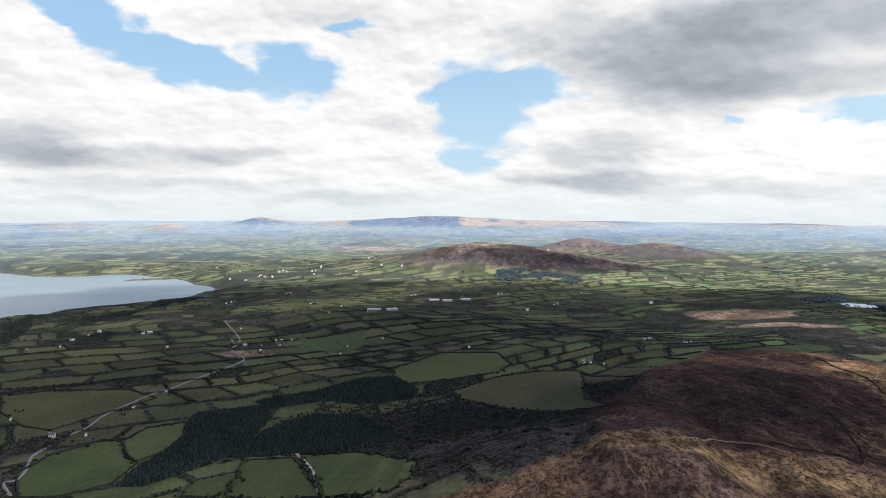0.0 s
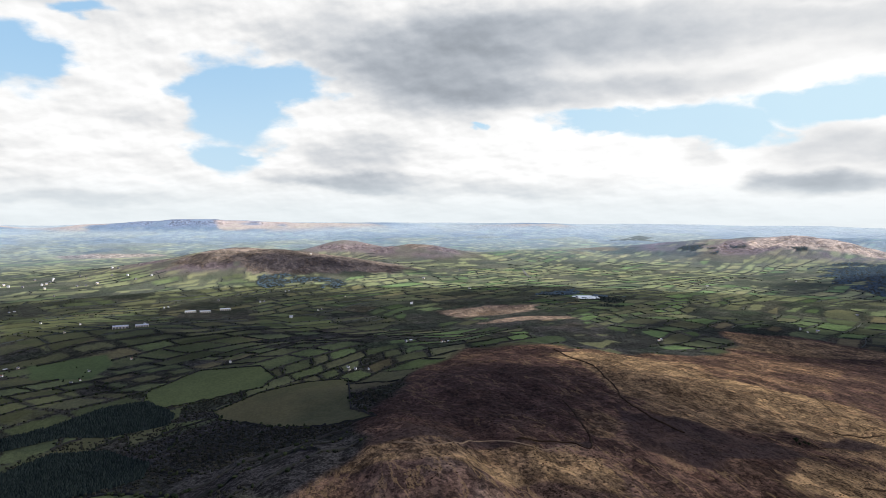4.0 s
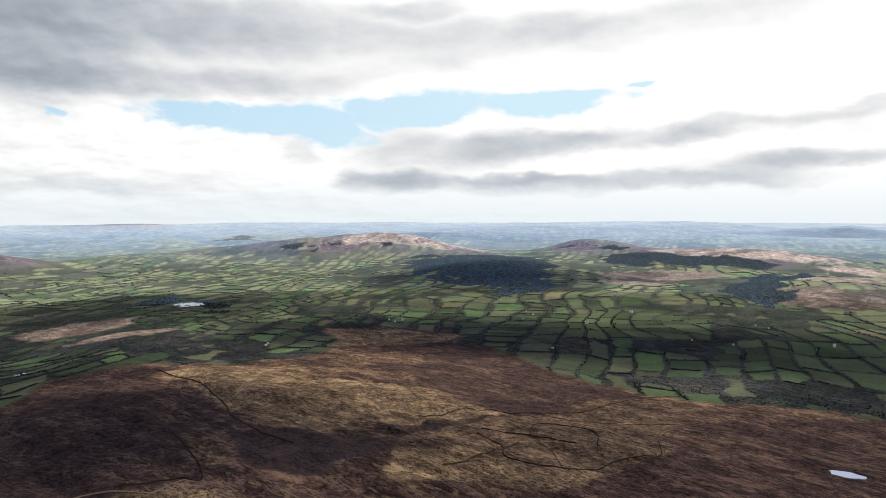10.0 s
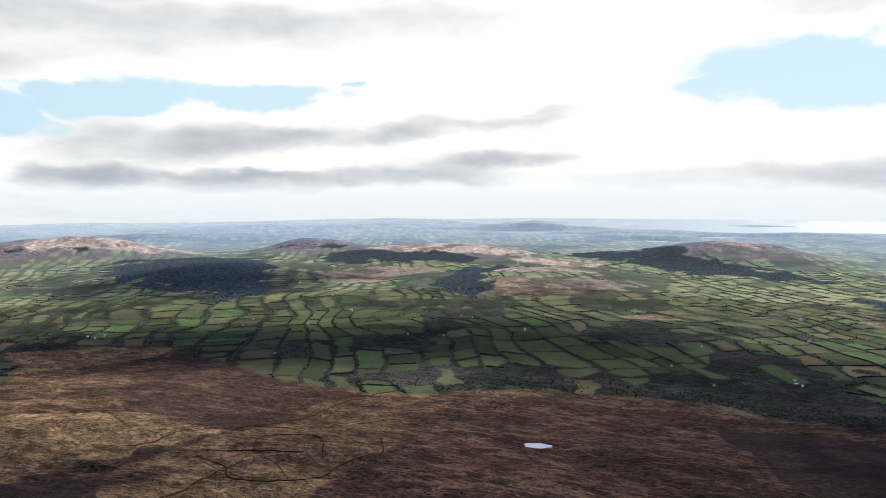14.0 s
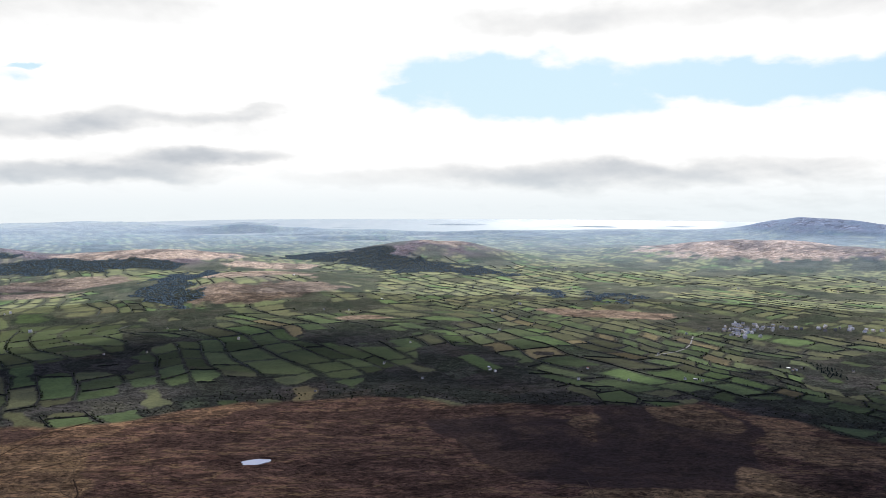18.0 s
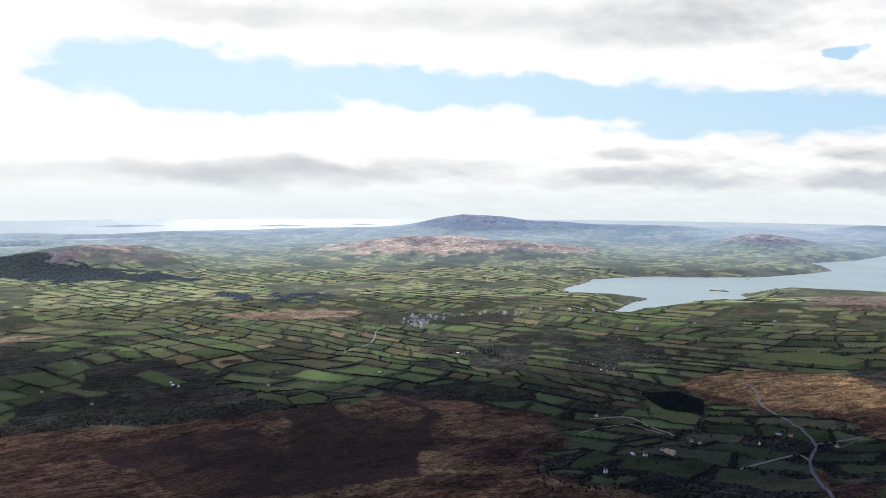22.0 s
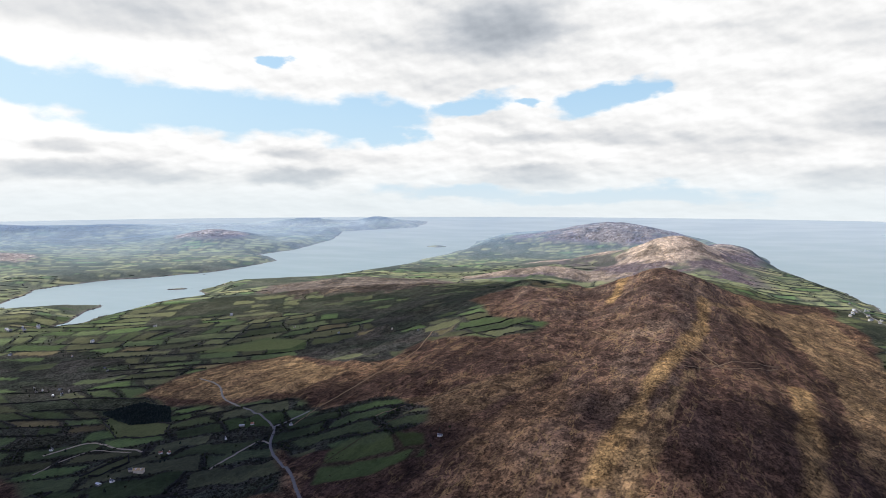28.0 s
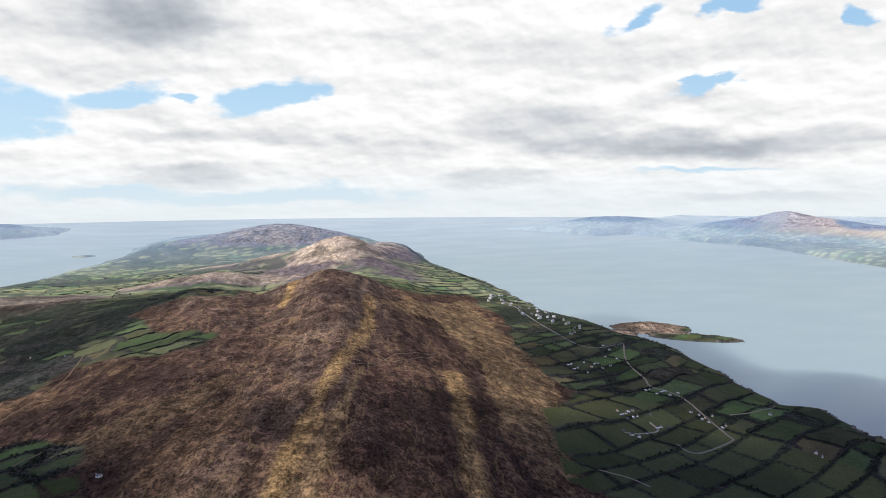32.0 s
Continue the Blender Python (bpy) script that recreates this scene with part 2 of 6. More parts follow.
cloud = blend(wt, ramp(wt, rise, 16.0, 28.0), cloud, blend(wt, 1.0, cloud, (0.74, 0.92, 2.1, 1), "MULTIPLY"))
blue = node(wt, "ShaderNodeVectorMath", {0: sky.outputs[0], "Scale": 0.105}, operation="SCALE").outputs[0]
blue = blend(wt, 0.75, blue, (0.40, 0.68, 0.98, 1))
blue = blend(wt, ramp(wt, rise, 13.0, 0.0, 0.05, 0.55), blue, (0.72, 0.90, 1.0, 1))
blue = blend(wt, sums(wt, "MINIMUM", sums(wt, "MULTIPLY", glare, 3.2), 0.75), blue, (0.74, 0.93, 1.0, 1))
full = blend(wt, opened, blue, cloud)
full = blend(wt, ramp(wt, rise, 3.0, -1.5, 0.0, 0.7), full, (0.78, 0.86, 0.90, 1))
bg = node(wt, "ShaderNodeBackground", {"Color": full, "Strength": 0.82})
wt.links.new(bg.outputs[0], node(wt, "ShaderNodeOutputWorld").inputs[0])

sun = new("sun", bpy.data.lights.new("sun", "SUN"))
sun.data.energy, sun.data.angle, sun.data.color = 5.0, radians(0.53), (1.0, 0.96, 0.91)
a, e = radians(SUN_BEARING), radians(SUN_HEIGHT)
sun.matrix_world = look((0, 0, 900), (-math.sin(a) * math.cos(e), -math.cos(a) * math.cos(e), 900 - math.sin(e)))


# ---- plan ----
def at(b, r):
    """Plan point from bearing (degrees) and distance."""
    return (r * math.sin(radians(b)), r * math.cos(radians(b)))


def lattice(ix, iy, seed):
    h = (ix * 374761393 + iy * 668265263 + seed * 1442695041) & 0xFFFFFFFF
    h = ((h ^ (h >> 13)) * 1274126177) & 0xFFFFFFFF
    return ((h ^ (h >> 16)) & 0xFFFF) / 65535.0


def rough(x, y, size, seed=0, octaves=1):
    """Smooth value noise, 0 to 1, with features of that size in metres."""
    total, amp, norm = 0.0, 1.0, 0.0
    for o in range(octaves):
        u, v = x / size * 2**o, y / size * 2**o
        iu, iv = np.floor(u).astype(np.int64), np.floor(v).astype(np.int64)
        fu, fv = u - iu, v - iv
        fu, fv = fu * fu * (3 - 2 * fu), fv * fv * (3 - 2 * fv)
        s = seed + 17 * o
        top = lattice(iu, iv, s) * (1 - fu) + lattice(iu + 1, iv, s) * fu
        bot = lattice(iu, iv + 1, s) * (1 - fu) + lattice(iu + 1, iv + 1, s) * fu
        total, norm, amp = total + amp * (top * (1 - fv) + bot * fv), norm + amp, amp * 0.5
    return total / norm


def step(x, a, b):
    t = np.clip((x - a) / (b - a), 0, 1)
    return t * t * (3 - 2 * t)


def inside(x, y, ring):
    """How far inside a ring of (bearing, distance) points lie, in metres; negative outside."""
    p = np.array([at(*q) for q in ring])
    out = np.full(x.shape, -160.0)
    close = (x > p[:, 0].min() - 160) & (x < p[:, 0].max() + 160) & (y > p[:, 1].min() - 160) & (y < p[:, 1].max() + 160)
    x, y = x[close], y[close]
    hit, near = np.zeros(x.shape, bool), np.full(x.shape, 1e9)
    for (x0, y0), (x1, y1) in zip(p, np.roll(p, -1, 0)):
        cross = (y0 > y) != (y1 > y)
        if y1 != y0:
            hit ^= cross & (x < (x1 - x0) * (y - y0) / (y1 - y0) + x0)
        k = np.clip(((x - x0) * (x1 - x0) + (y - y0) * (y1 - y0)) / ((x1 - x0) ** 2 + (y1 - y0) ** 2), 0, 1)
        near = np.minimum(near, (x - x0 - k * (x1 - x0)) ** 2 + (y - y0 - k * (y1 - y0)) ** 2)
    out[close] = np.where(hit, 1, -1) * np.sqrt(near)
    return out


def oval(x, y, b, r, wide, deep, turn=0.0):
    """1 in the middle of an oval patch, 0 at its rim and negative outside."""
    cx, cy = at(b, r)
    c, s = math.cos(radians(b + turn)), math.sin(radians(b + turn))
    u, v = (x - cx) * c - (y - cy) * s, (x - cx) * s + (y - cy) * c
    return 1 - np.sqrt((u / wide) ** 2 + (v / deep) ** 2)


# shores, as (bearing, distance)
NORTH_BAY = [(-18.5, 1970), (-20.8, 1805), (-24.5, 1749), (-28.6, 1734), (-30.8, 1648), (-34, 1610), (-60, 1350), (-100, 1080), (-127, 1010),
             (-134.2, 1030), (-137.5, 1115), (-140.1, 1119), (-142.1, 1181), (-144.1, 1274), (-147.5, 1440), (-151.4, 1580), (-154.1, 1687), (-158.3, 1828),
             (-161.1, 2182), (-164.3, 2540), (-167.6, 2974), (-168.1, 3260), (-171.3, 3664), (-176, 4050), (-182, 4230), (-186, 6500), (-140, 6500), (-150, 4850), (-158, 4500), (-161.5, 4330), (-154.2, 3983),
             (-151.1, 4074), (-145.6, 3761), (-141.6, 3657), (-137.9, 3364), (-133.7, 3106), (-100, 2700), (-60, 2700), (-38, 2800), (-32.7, 2720), (-30.7, 2539), (-28.2, 2482),
             (-24.4, 2463), (-21.6, 2290)]
SOUTH_BAY = [(134.4, 2132), (140.6, 2090), (138.2, 1886), (137.0, 1800), (138.6, 1810), (142.5, 2004), (147.4, 2095), (147.0, 2272), (149.4, 2460), (155.7, 2457),
             (158.9, 2637), (162.6, 2811), (164.5, 3023), (168.7, 3426), (169.2, 3700), (171.5, 4050), (178.5, 4200), (179, 6500), (169, 6500), (164.5, 4370), (158.5, 4175),
             (157.5, 3791), (155.9, 3563), (152.0, 3265), (153.2, 3064), (148.8, 2777), (144.5, 2681), (140.0, 2631), (135.8, 2507), (133.9, 2223)]
SOUTH_SEA = [(60, 6500), (78, 4560), (84, 4400), (92, 4330), (98, 4200), (104, 4300), (113, 4380), (119, 4470), (127, 4560), (146, 4660), (170, 4800), (170, 6500), (115, 7500)]
# moor on and round the ridge
MOOR = [(-3.0, 369), (4.7, 362), (9.3, 396), (13.0, 441), (14.7, 539), (18.2, 855), (21.1, 973), (23.3, 968), (28.5, 994), (29.9, 943), (38.8, 969), (42.0, 1083), (42.5, 1172), (42.2, 1299), (47.8, 1332), (54.1, 1248), (53.6, 1177), (55.9, 1113), (59.7, 998), (63.5, 911), (68.2, 861), (72.9, 866), (77.4, 888), (81.8, 893), (82.0, 875), (86.5, 904), (91.6, 931), (95.8, 907), (98.7, 868), (109.1, 858), (116.2, 907), (119.0, 949), (121.8, 893), (131.4, 832), (133.2, 768), (135.0, 668), (129.5, 619), (135.0, 585), (139.8, 554)]
MOOR += [(145.5, 537), (153.6, 517), (153.7, 575), (152.9, 642), (154.5, 723), (156.7, 777), (154.0, 834), (150.2, 853), (144.6, 942), (142.2, 1007), (148.3, 1144), (153.9, 1174), (156.7, 1069), (160.7, 966), (160.2, 976), (163.5, 1071), (165.4, 1094), (173.4, 1035), (175.1, 1103), (169.7, 1201), (168.7, 1432), (172.0, 1424), (176.6, 1411), (180.2, 2086), (183.5, 1560), (187, 1700), (189.6, 1644), (195.7, 1900), (197.3, 1713), (199.0, 1392), (200.9, 1165), (203.7, 1000), (202.1, 861), (202.8, 760), (205.1, 659), (206.5, 615), (230, 420), (270, 300), (300, 290), (330, 360)]
# bearing, distance, height, half width across the view, half depth
HILLS = [(2.5, 2300, 66, 260, 200), (9.0, 2250, 40, 330, 190), (17.5, 2720, 60, 170, 130), (11.3, 2950, 62, 150, 130), (28, 2900, 26, 300, 200), (47.5, 3000, 78, 230, 170),
    (40, 3150, 58, 300, 160), (63.5, 3050, 60, 160, 160), (56, 2500, 34, 240, 300), (74.5, 2800, 62, 330, 220), (82, 2150, 36, 260, 200), (94, 2880, 58, 200, 170),
    (100, 2950, 44, 180, 160), (122, 3250, 66, 300, 200)]
HILLS += [(131, 3200, 36, 220, 180), (148.3, 3700, 58, 150, 200), (185.3, 2500, 66, 95, 190), (185.3, 2500, 50, 250, 230), (188.8, 2950, 66, 110, 260), (180, 2600, 44, 180, 150),
    (176, 2150, 34, 170, 130), (180.4, 3600, 96, 260, 260), (173, 3450, 24, 220, 200), (11, 1030, 22, 140, 110), (-20, 900, 14, 130, 110), (-3, 1300, 16, 160, 110),
    (158, 2000, 28, 240, 200)]
FAR_HILLS = [(-30, 4500, 22, 350, 200), (-21.5, 4300, 34, 110, 120), (-14.6, 4600, 44, 130, 150), (-8, 4500, 30, 260, 150), (-1, 4500, 46, 300, 200), (5, 4500, 34, 300, 200),
    (13, 4600, 26, 300, 150), (26, 4650, 26, 380, 150), (51, 3950, 24, 260, 160), (60, 4500, 14, 420, 150), (76, 4750, 22, 200, 120), (82, 4300, 22, 250, 100),
    (86, 4650, 14, 300, 80), (100, 4700, 13, 260, 70), (110.5, 4680, 22, 170, 60)]
FAR_HILLS += [(117, 4700, 8, 200, 60), (125.2, 4300, 72, 210, 200), (131, 4250, 46, 260, 180), (140, 4250, 30, 320, 160), (155, 4500, 20, 150, 130), (161.3, 4550, 32, 90, 120),
    (157, 4600, 20, 250, 130), (166, 4600, 10, 150, 100), (203, 4600, 22, 190, 120), (208, 4500, 36, 220, 150), (216, 4250, 40, 160, 160), (219.5, 4250, 66, 130, 160),
    (223, 4200, 60, 190, 160), (230, 4000, 46, 260, 200)]
# crest of the ridge: bearing, distance, height
CREST = [(30, 1150, 8), (27, 900, 34), (23, 620, 66), (18, 400, 88), (0, 0, 96), (184, 450, 92), (184.5, 1000, 98), (184.2, 1480, 136), (186, 1760, 82), (187, 2150, 45)]


def bowl(x, y):
    """Lifts far land and sea so the horizon fits the camera's view, less so inland than over the sea."""
    b = np.degrees(np.arctan2(x, y))
    sea = step(b, 56, 84) + 1 - step(b, -125, -75)
    return (86 + 34 * sea) * (np.clip(np.hypot(x, y) - 2600, 0, None) / 2300) ** 1.5


def shore(x, y):
    """Metres inland; negative at sea."""
    wob = (rough(x, y, 130, 5, 3) - 0.5) * 46
    d = -np.maximum(np.maximum(inside(x, y, NORTH_BAY), inside(x, y, SOUTH_BAY)), inside(x, y, SOUTH_SEA)) + wob
    for b, r, w, h in ((-29.5, 2620, 85, 34), (-23, 2290, 95, 30), (210.3, 1640, 95, 75), (213.8, 1560, 110, 44), (207.5, 1560, 60, 40), (82, 4680, 260, 70), (99, 4620, 230, 40), (110.5, 4560, 180, 45), (117, 4620, 130, 26), (90, 4480, 150, 22), (145.3, 2330, 50, 16), (166, 3500, 60, 40), (171, 3250, 50, 24), (147.5, 2700, 30, 10), (196, 2240, 30, 20)):
        d = np.maximum(d, oval(x, y, b, r, w, h) * h + wob * 0.25)
    for b, r, w, h in ((80.8, 4150, 170, 34), (91.2, 3760, 110, 30), (97, 4000, 160, 26), (86, 4020, 120, 20)):
        d = np.minimum(d, -oval(x, y, b, r, w, h) * h + wob * 0.25)
    return d


def height(x, y):
    r = np.hypot(x, y)
    land = shore(x, y)
    z = 15 + 14 * (rough(x, y, 420, 1, 3) - 0.4) + 5 * (rough(x, y, 110, 2, 2) - 0.5)
    side = np.where(y > 0, 0.91 * x - 0.41 * y, x + 0.06 * y)
    wide = 150 + 190 * step(side, -90, 90)
    best, crest = np.full(x.shape, -1e9), np.array([(*at(b, q), h) for b, q, h in CREST])
    for (x0, y0, h0), (x1, y1, h1) in zip(crest, crest[1:]):
        dx, dy = x1 - x0, y1 - y0
        k = np.clip(((x - x0) * dx + (y - y0) * dy) / (dx * dx + dy * dy), 0, 1)
        ex, ey = x - x0 - k * dx, y - y0 - k * dy
        best = np.maximum(best, (h0 + k * (h1 - h0)) * np.exp(-((ex * ex + ey * ey) / (2 * wide * wide)) ** 0.85))
    z = z + best * (0.92 + 0.16 * rough(x, y, 180, 9, 3))
    # bands of rock along the ridge, with hollows between
    u, v = x * 0.9962 - y * 0.0872, (x * 0.0872 + y * 0.9962) * 0.11
    z = z + step(best, 12, 45) * (9 * (rough(u, v, 42, 13, 2) - 0.5) + 4.5 * (rough(u, v * 1.6, 15, 14, 2) - 0.5) + 1.6 * (rough(x, y, 9, 15, 2) - 0.5))
    craggy = 0.86 + 0.28 * rough(x, y, 150, 11, 4)
    for b, q, h, w, d in HILLS + FAR_HILLS:
        o = 1 - oval(x, y, b, q, w, d)
        z = z + h * np.exp(-0.55 * o * o) * craggy
    z = np.where(land > 0, 1.2 + z * step(land, -5, 110), -9.0)
    return z * step(land, -14, 10) - 9 * (1 - step(land, -14, 10)) + bowl(x, y)


def moor(x, y):
    """1 on moorland, 0 on farmland."""
    m = step(inside(x, y, MOOR) + 60 * (rough(x, y, 120, 21, 3) - 0.5), -8, 8)
    m = m * (1 - step(oval(x, y, 158.5, 690, 95, 85) + 0.5 * (rough(x, y, 60, 8, 2) - 0.5), 0, 0.1))
    return m


# sunlit hills and crests also get their brightness here, as paler colour
# rough grazing away from the ridge: bearing, distance, half width, half depth, how pale
GRAZING = [(7, 2180, 330, 150, 0.15), (3, 2290, 110, 60, 0.6), (23.5, 1480, 95, 70, 0.6), (27, 1330, 90, 40, 0.7), (17.5, 2720, 60, 60, 0.5), (-6, 3150, 190, 90, 0.6),
    (48, 2980, 230, 130, 1.0), (54, 2980, 120, 50, 0.8), (74.5, 2780, 310, 140, 1.0), (69, 2300, 190, 120, 0.4), (67, 2120, 110, 60, 0.5), (84, 2620, 160, 80, 0.8),
    (82.5, 2230, 200, 120, 0.65), (81, 1900, 180, 120, 0.3), (86, 1960, 130, 90, 0.3), (91, 1530, 62, 32, 0.6), (98, 2900, 90, 60, 0.7)]
GRAZING += [(109, 1660, 100, 36, 0.6), (122, 3200, 440, 240, 0.95), (132, 3150, 200, 120, 0.6), (148, 3700, 170, 150, 0.6), (185, 2480, 170, 260, 0.95), (188.5, 2850, 90, 200, 0.7),
    (178, 2650, 200, 100, 0.8), (174.5, 2130, 240, 110, 0.55), (180, 3600, 330, 330, 0.35), (-16, 1000, 40, 26, 0.5), (12, 2180, 190, 120, 0.2), (209.8, 1650, 85, 55, 0.9),
    (213.0, 1590, 60, 22, 0.95), (208.9, 1560, 50, 22, 2.0), (210.6, 1610, 36, 16, 1.7), (160, 1950, 260, 170, 0.12), (111.5, 1640, 150, 60, 0.7)]
# plantations of conifers, as rings of (bearing, distance)
PLANTATIONS = []
PLANTATIONS.append([(-15.4, 757), (-10.5, 785), (-6.8, 832), (-3.9, 839), (-2.0, 775), (-2.5, 736), (-6.8, 726), (-9.6, 747), (-14.1, 729)])
PLANTATIONS.append([(-20.6, 710), (-19.8, 734), (-14.6, 743), (-14.1, 697), (-15.5, 641), (-18.5, 651), (-20.9, 679)])
PLANTATIONS.append([(-25.8, 571), (-24.4, 603), (-21.9, 644), (-20.7, 674), (-15.5, 633), (-14.1, 665), (-10.5, 703), (-6.8, 682), (-3.9, 610), (-4.4, 544), (-7.7, 545), (-10.5, 559), (-17.7, 591), (-20.7, 573), (-24.0, 556)])
PLANTATIONS.append([(47.4, 2636), (50.5, 2707), (58.8, 2760), (60.9, 2391), (59.7, 2142), (60.4, 1959), (58.8, 1794), (56.0, 1754), (52.3, 1959), (50.1, 2174)])
PLANTATIONS.append([(73.0, 1974), (75.5, 2368), (79.4, 2474), (79.4, 2105), (78.2, 1839), (76.4, 1757), (74.6, 1790)])
PLANTATIONS.append([(63.2, 2730), (66.7, 2737), (72.7, 2637), (77.2, 2575), (75.0, 2464), (68.2, 2510)])
PLANTATIONS.append([(82.4, 2878), (87.5, 3169), (91.2, 2870), (94.0, 2816), (96.8, 2665), (103.6, 2500), (103.4, 2323), (95.8, 2367), (91.2, 2597), (85.7, 2784)])
PLANTATIONS.append([(45.7, 2893), (47.0, 2907), (48.5, 2890), (47.0, 2810)])
PLANTATIONS.append([(60.4, 2910), (62.5, 2973), (65.3, 2925), (66.8, 2822)])
PLANTATIONS.append([(33.7, 3811), (35.3, 4138), (36.8, 3790)])
PLANTATIONS.append([(38.5, 3004), (40.7, 3037), (43.6, 2944), (41.1, 2868)])
PLANTATIONS.append([(31.0, 1676), (32.3, 1745), (34.4, 1673), (34.2, 1510), (31.9, 1513)])
PLANTATIONS.append([(48.4, 2595), (52.5, 2697), (60.0, 2751), (60.1, 2145), (56.5, 1781), (54.2, 1834), (50.1, 2110)])
PLANTATIONS.append([(73.4, 1864), (75.2, 2309), (79.6, 2380), (79.4, 2038), (77.4, 1741), (75.0, 1760)])
PLANTATIONS.append([(65.2, 2754), (68.7, 2766), (74.7, 2649), (77.9, 2581), (77.5, 2435), (70.1, 2510), (65.2, 2613)])
PLANTATIONS.append([(105.7, 2049), (109.8, 2076), (115.1, 1898), (113.4, 1788), (108.0, 1868)])
PLANTATIONS.append([(170.1, 1728), (174.8, 1462), (181.1, 2071), (179.3, 2027), (172.0, 1424)])
PLANTATIONS.append([(139.8, 947), (142.6, 967), (144.6, 920), (144.6, 847), (141.7, 868)])
PLANTATIONS.append([(126.1, 1254), (128.3, 1215), (129.0, 1151), (127.4, 1152)])
PLANTATIONS.append([(-32.8, 1441), (-30.8, 1526), (-31.2, 1344), (-32.9, 1243)])
PLANTATIONS.append([(-27.9, 1496), (-24.1, 1540), (-21.7, 1938), (-18.3, 1805), (-18.8, 1633), (-23.3, 1520), (-25.7, 1432), (-27.9, 1365)])
PLANTATIONS.append([(28.0, 1778), (30.1, 1862), (30.1, 1750), (28.4, 1656)])
PLANTATIONS.append([(5.0, 1971), (9.2, 1983), (11.7, 1928), (11.3, 1894), (5.6, 1899)])


def forest(x, y):
    """Metres inside a plantation; negative outside."""
    f = np.full(x.shape, -999.0)
    for ring in PLANTATIONS:
        f = np.maximum(f, inside(x, y, ring))
    return f + 9 * (rough(x, y, 40, 31, 2) - 0.5) + step(np.hypot(x, y), 1300, 1900) * (150 * (rough(x, y, 110, 32, 4) - 0.52) - 70 * step(rough(x, y, 70, 33, 3), 0.56, 0.64))


# large pastures that stand out: (bearing, distance) rings with a tone each, dull olive 0 to fresh green 1, and whether hedges cross them
PASTURES = []
PASTURES.append(([(-32.9, 918), (-29.5, 887), (-24.6, 844), (-22.8, 801), (-27.4, 768), (-30.0, 749), (-31.7, 778), (-33.0, 842)], 0.15, False))
PASTURES.append(([(-32.9, 984), (-29.5, 967), (-26.9, 938), (-27.7, 899), (-32.9, 945)], 0.1, False))
PASTURES.append(([(-25.1, 682), (-23.5, 707), (-19.8, 710), (-20.7, 671), (-22.3, 635), (-24.4, 620), (-25.1, 650)], 0.55, False))
PASTURES.append(([(-32.2, 644), (-30.0, 679), (-26.7, 694), (-25.3, 683), (-25.1, 636), (-24.2, 619), (-26.0, 579), (-29.8, 574), (-32.2, 592)], 0.75, False))
PASTURES.append(([(-3.9, 889), (-0.1, 964), (4.6, 939), (5.8, 875), (4.6, 833), (0.3, 815), (-3.5, 804), (-4.4, 832)], 0.75, False))
PASTURES.append(([(0.8, 759), (4.6, 812), (8.3, 832), (11.6, 828), (11.8, 620), (13.9, 521), (8.4, 569), (4.1, 674), (1.3, 720)], 0.1, False))
PASTURES.append(([(-3.7, 1142), (-1.1, 1193), (2.2, 1227), (4.3, 1156), (4.1, 1042), (2.2, 1011), (-2.0, 1073)], 0.5, True))
PASTURES.append(([(-18.2, 825), (-15.8, 880), (-9.5, 954), (-8.6, 895), (-13.2, 815), (-17.2, 777), (-18.5, 789)], 0.4, True))
PASTURES.append(([(-16.4, 577), (-12.4, 554), (-10.5, 472), (-10.1, 429), (-17.8, 488)], 0.45, False))
PASTURES.append(([(-11.9, 560), (-6.8, 529), (-2.0, 449), (-2.3, 412), (-4.4, 387), (-10.0, 428)], 0.65, False))
PASTURES.append(([(-21.6, 516), (-20.1, 548), (-16.9, 548), (-16.4, 521), (-18.6, 495)], 0.5, False))
PASTURES.append(([(-11.8, 1123), (-6.7, 1152), (-6.3, 1089), (-7.7, 995), (-11.8, 1027)], 0.95, False))
PASTURES.append(([(-13.1, 1683), (-8.6, 1593), (-6.7, 1270), (-10.4, 1199), (-13.1, 1339)], 0.4, True))
PASTURES.append(([(4.5, 1467), (9.6, 1461), (11.0, 1345), (8.3, 1245), (4.5, 1309)], 0.6, True))
PASTURES.append(([(-29.5, 1074), (-24.1, 1209), (-17.6, 1037), (-20.5, 913), (-27.7, 945)], 0.3, True))
PASTURES.append(([(73.3, 1250), (76.4, 1353), (82.9, 1310), (87.0, 1235), (93.4, 1216), (95.7, 1212), (95.7, 1107), (89.8, 1008), (85.9, 1045), (81.7, 1079), (75.6, 1169)], 0.7, True))
PASTURES.append(([(58.8, 1355), (61.6, 1502), (66.3, 1651), (72.8, 1582), (72.8, 1304), (68.2, 1261), (63.5, 1250)], 0.6, True))
PASTURES.append(([(110.6, 934), (112.6, 964), (114.0, 928), (113.8, 892), (111.2, 891)], 0.75, False))
PASTURES.append(([(146.7, 1280), (152.1, 1345), (155.3, 1274), (153.9, 1219)], 0.7, False))
PASTURES.append(([(139.8, 914), (140.7, 920), (144.6, 838), (144.1, 782), (140.7, 820)], 0.6, False))
PASTURES.append(([(138.1, 692), (141.5, 725), (141.5, 709), (139.3, 683)], 0.4, False))
PASTURES.append(([(131.3, 664), (135.0, 668), (135.3, 656), (133.2, 635)], 0.6, False))
PASTURES.append(([(203.7, 625), (203.0, 765), (201.8, 859), (206.0, 1023), (212.6, 983), (220.8, 879), (226.9, 825), (226.9, 778), (207.5, 620)], 0.4, True))
PASTURES.append(([(213.3, 1612), (216.7, 1408), (220.7, 1106), (216.7, 1101), (212.5, 1288)], 0.6, True))
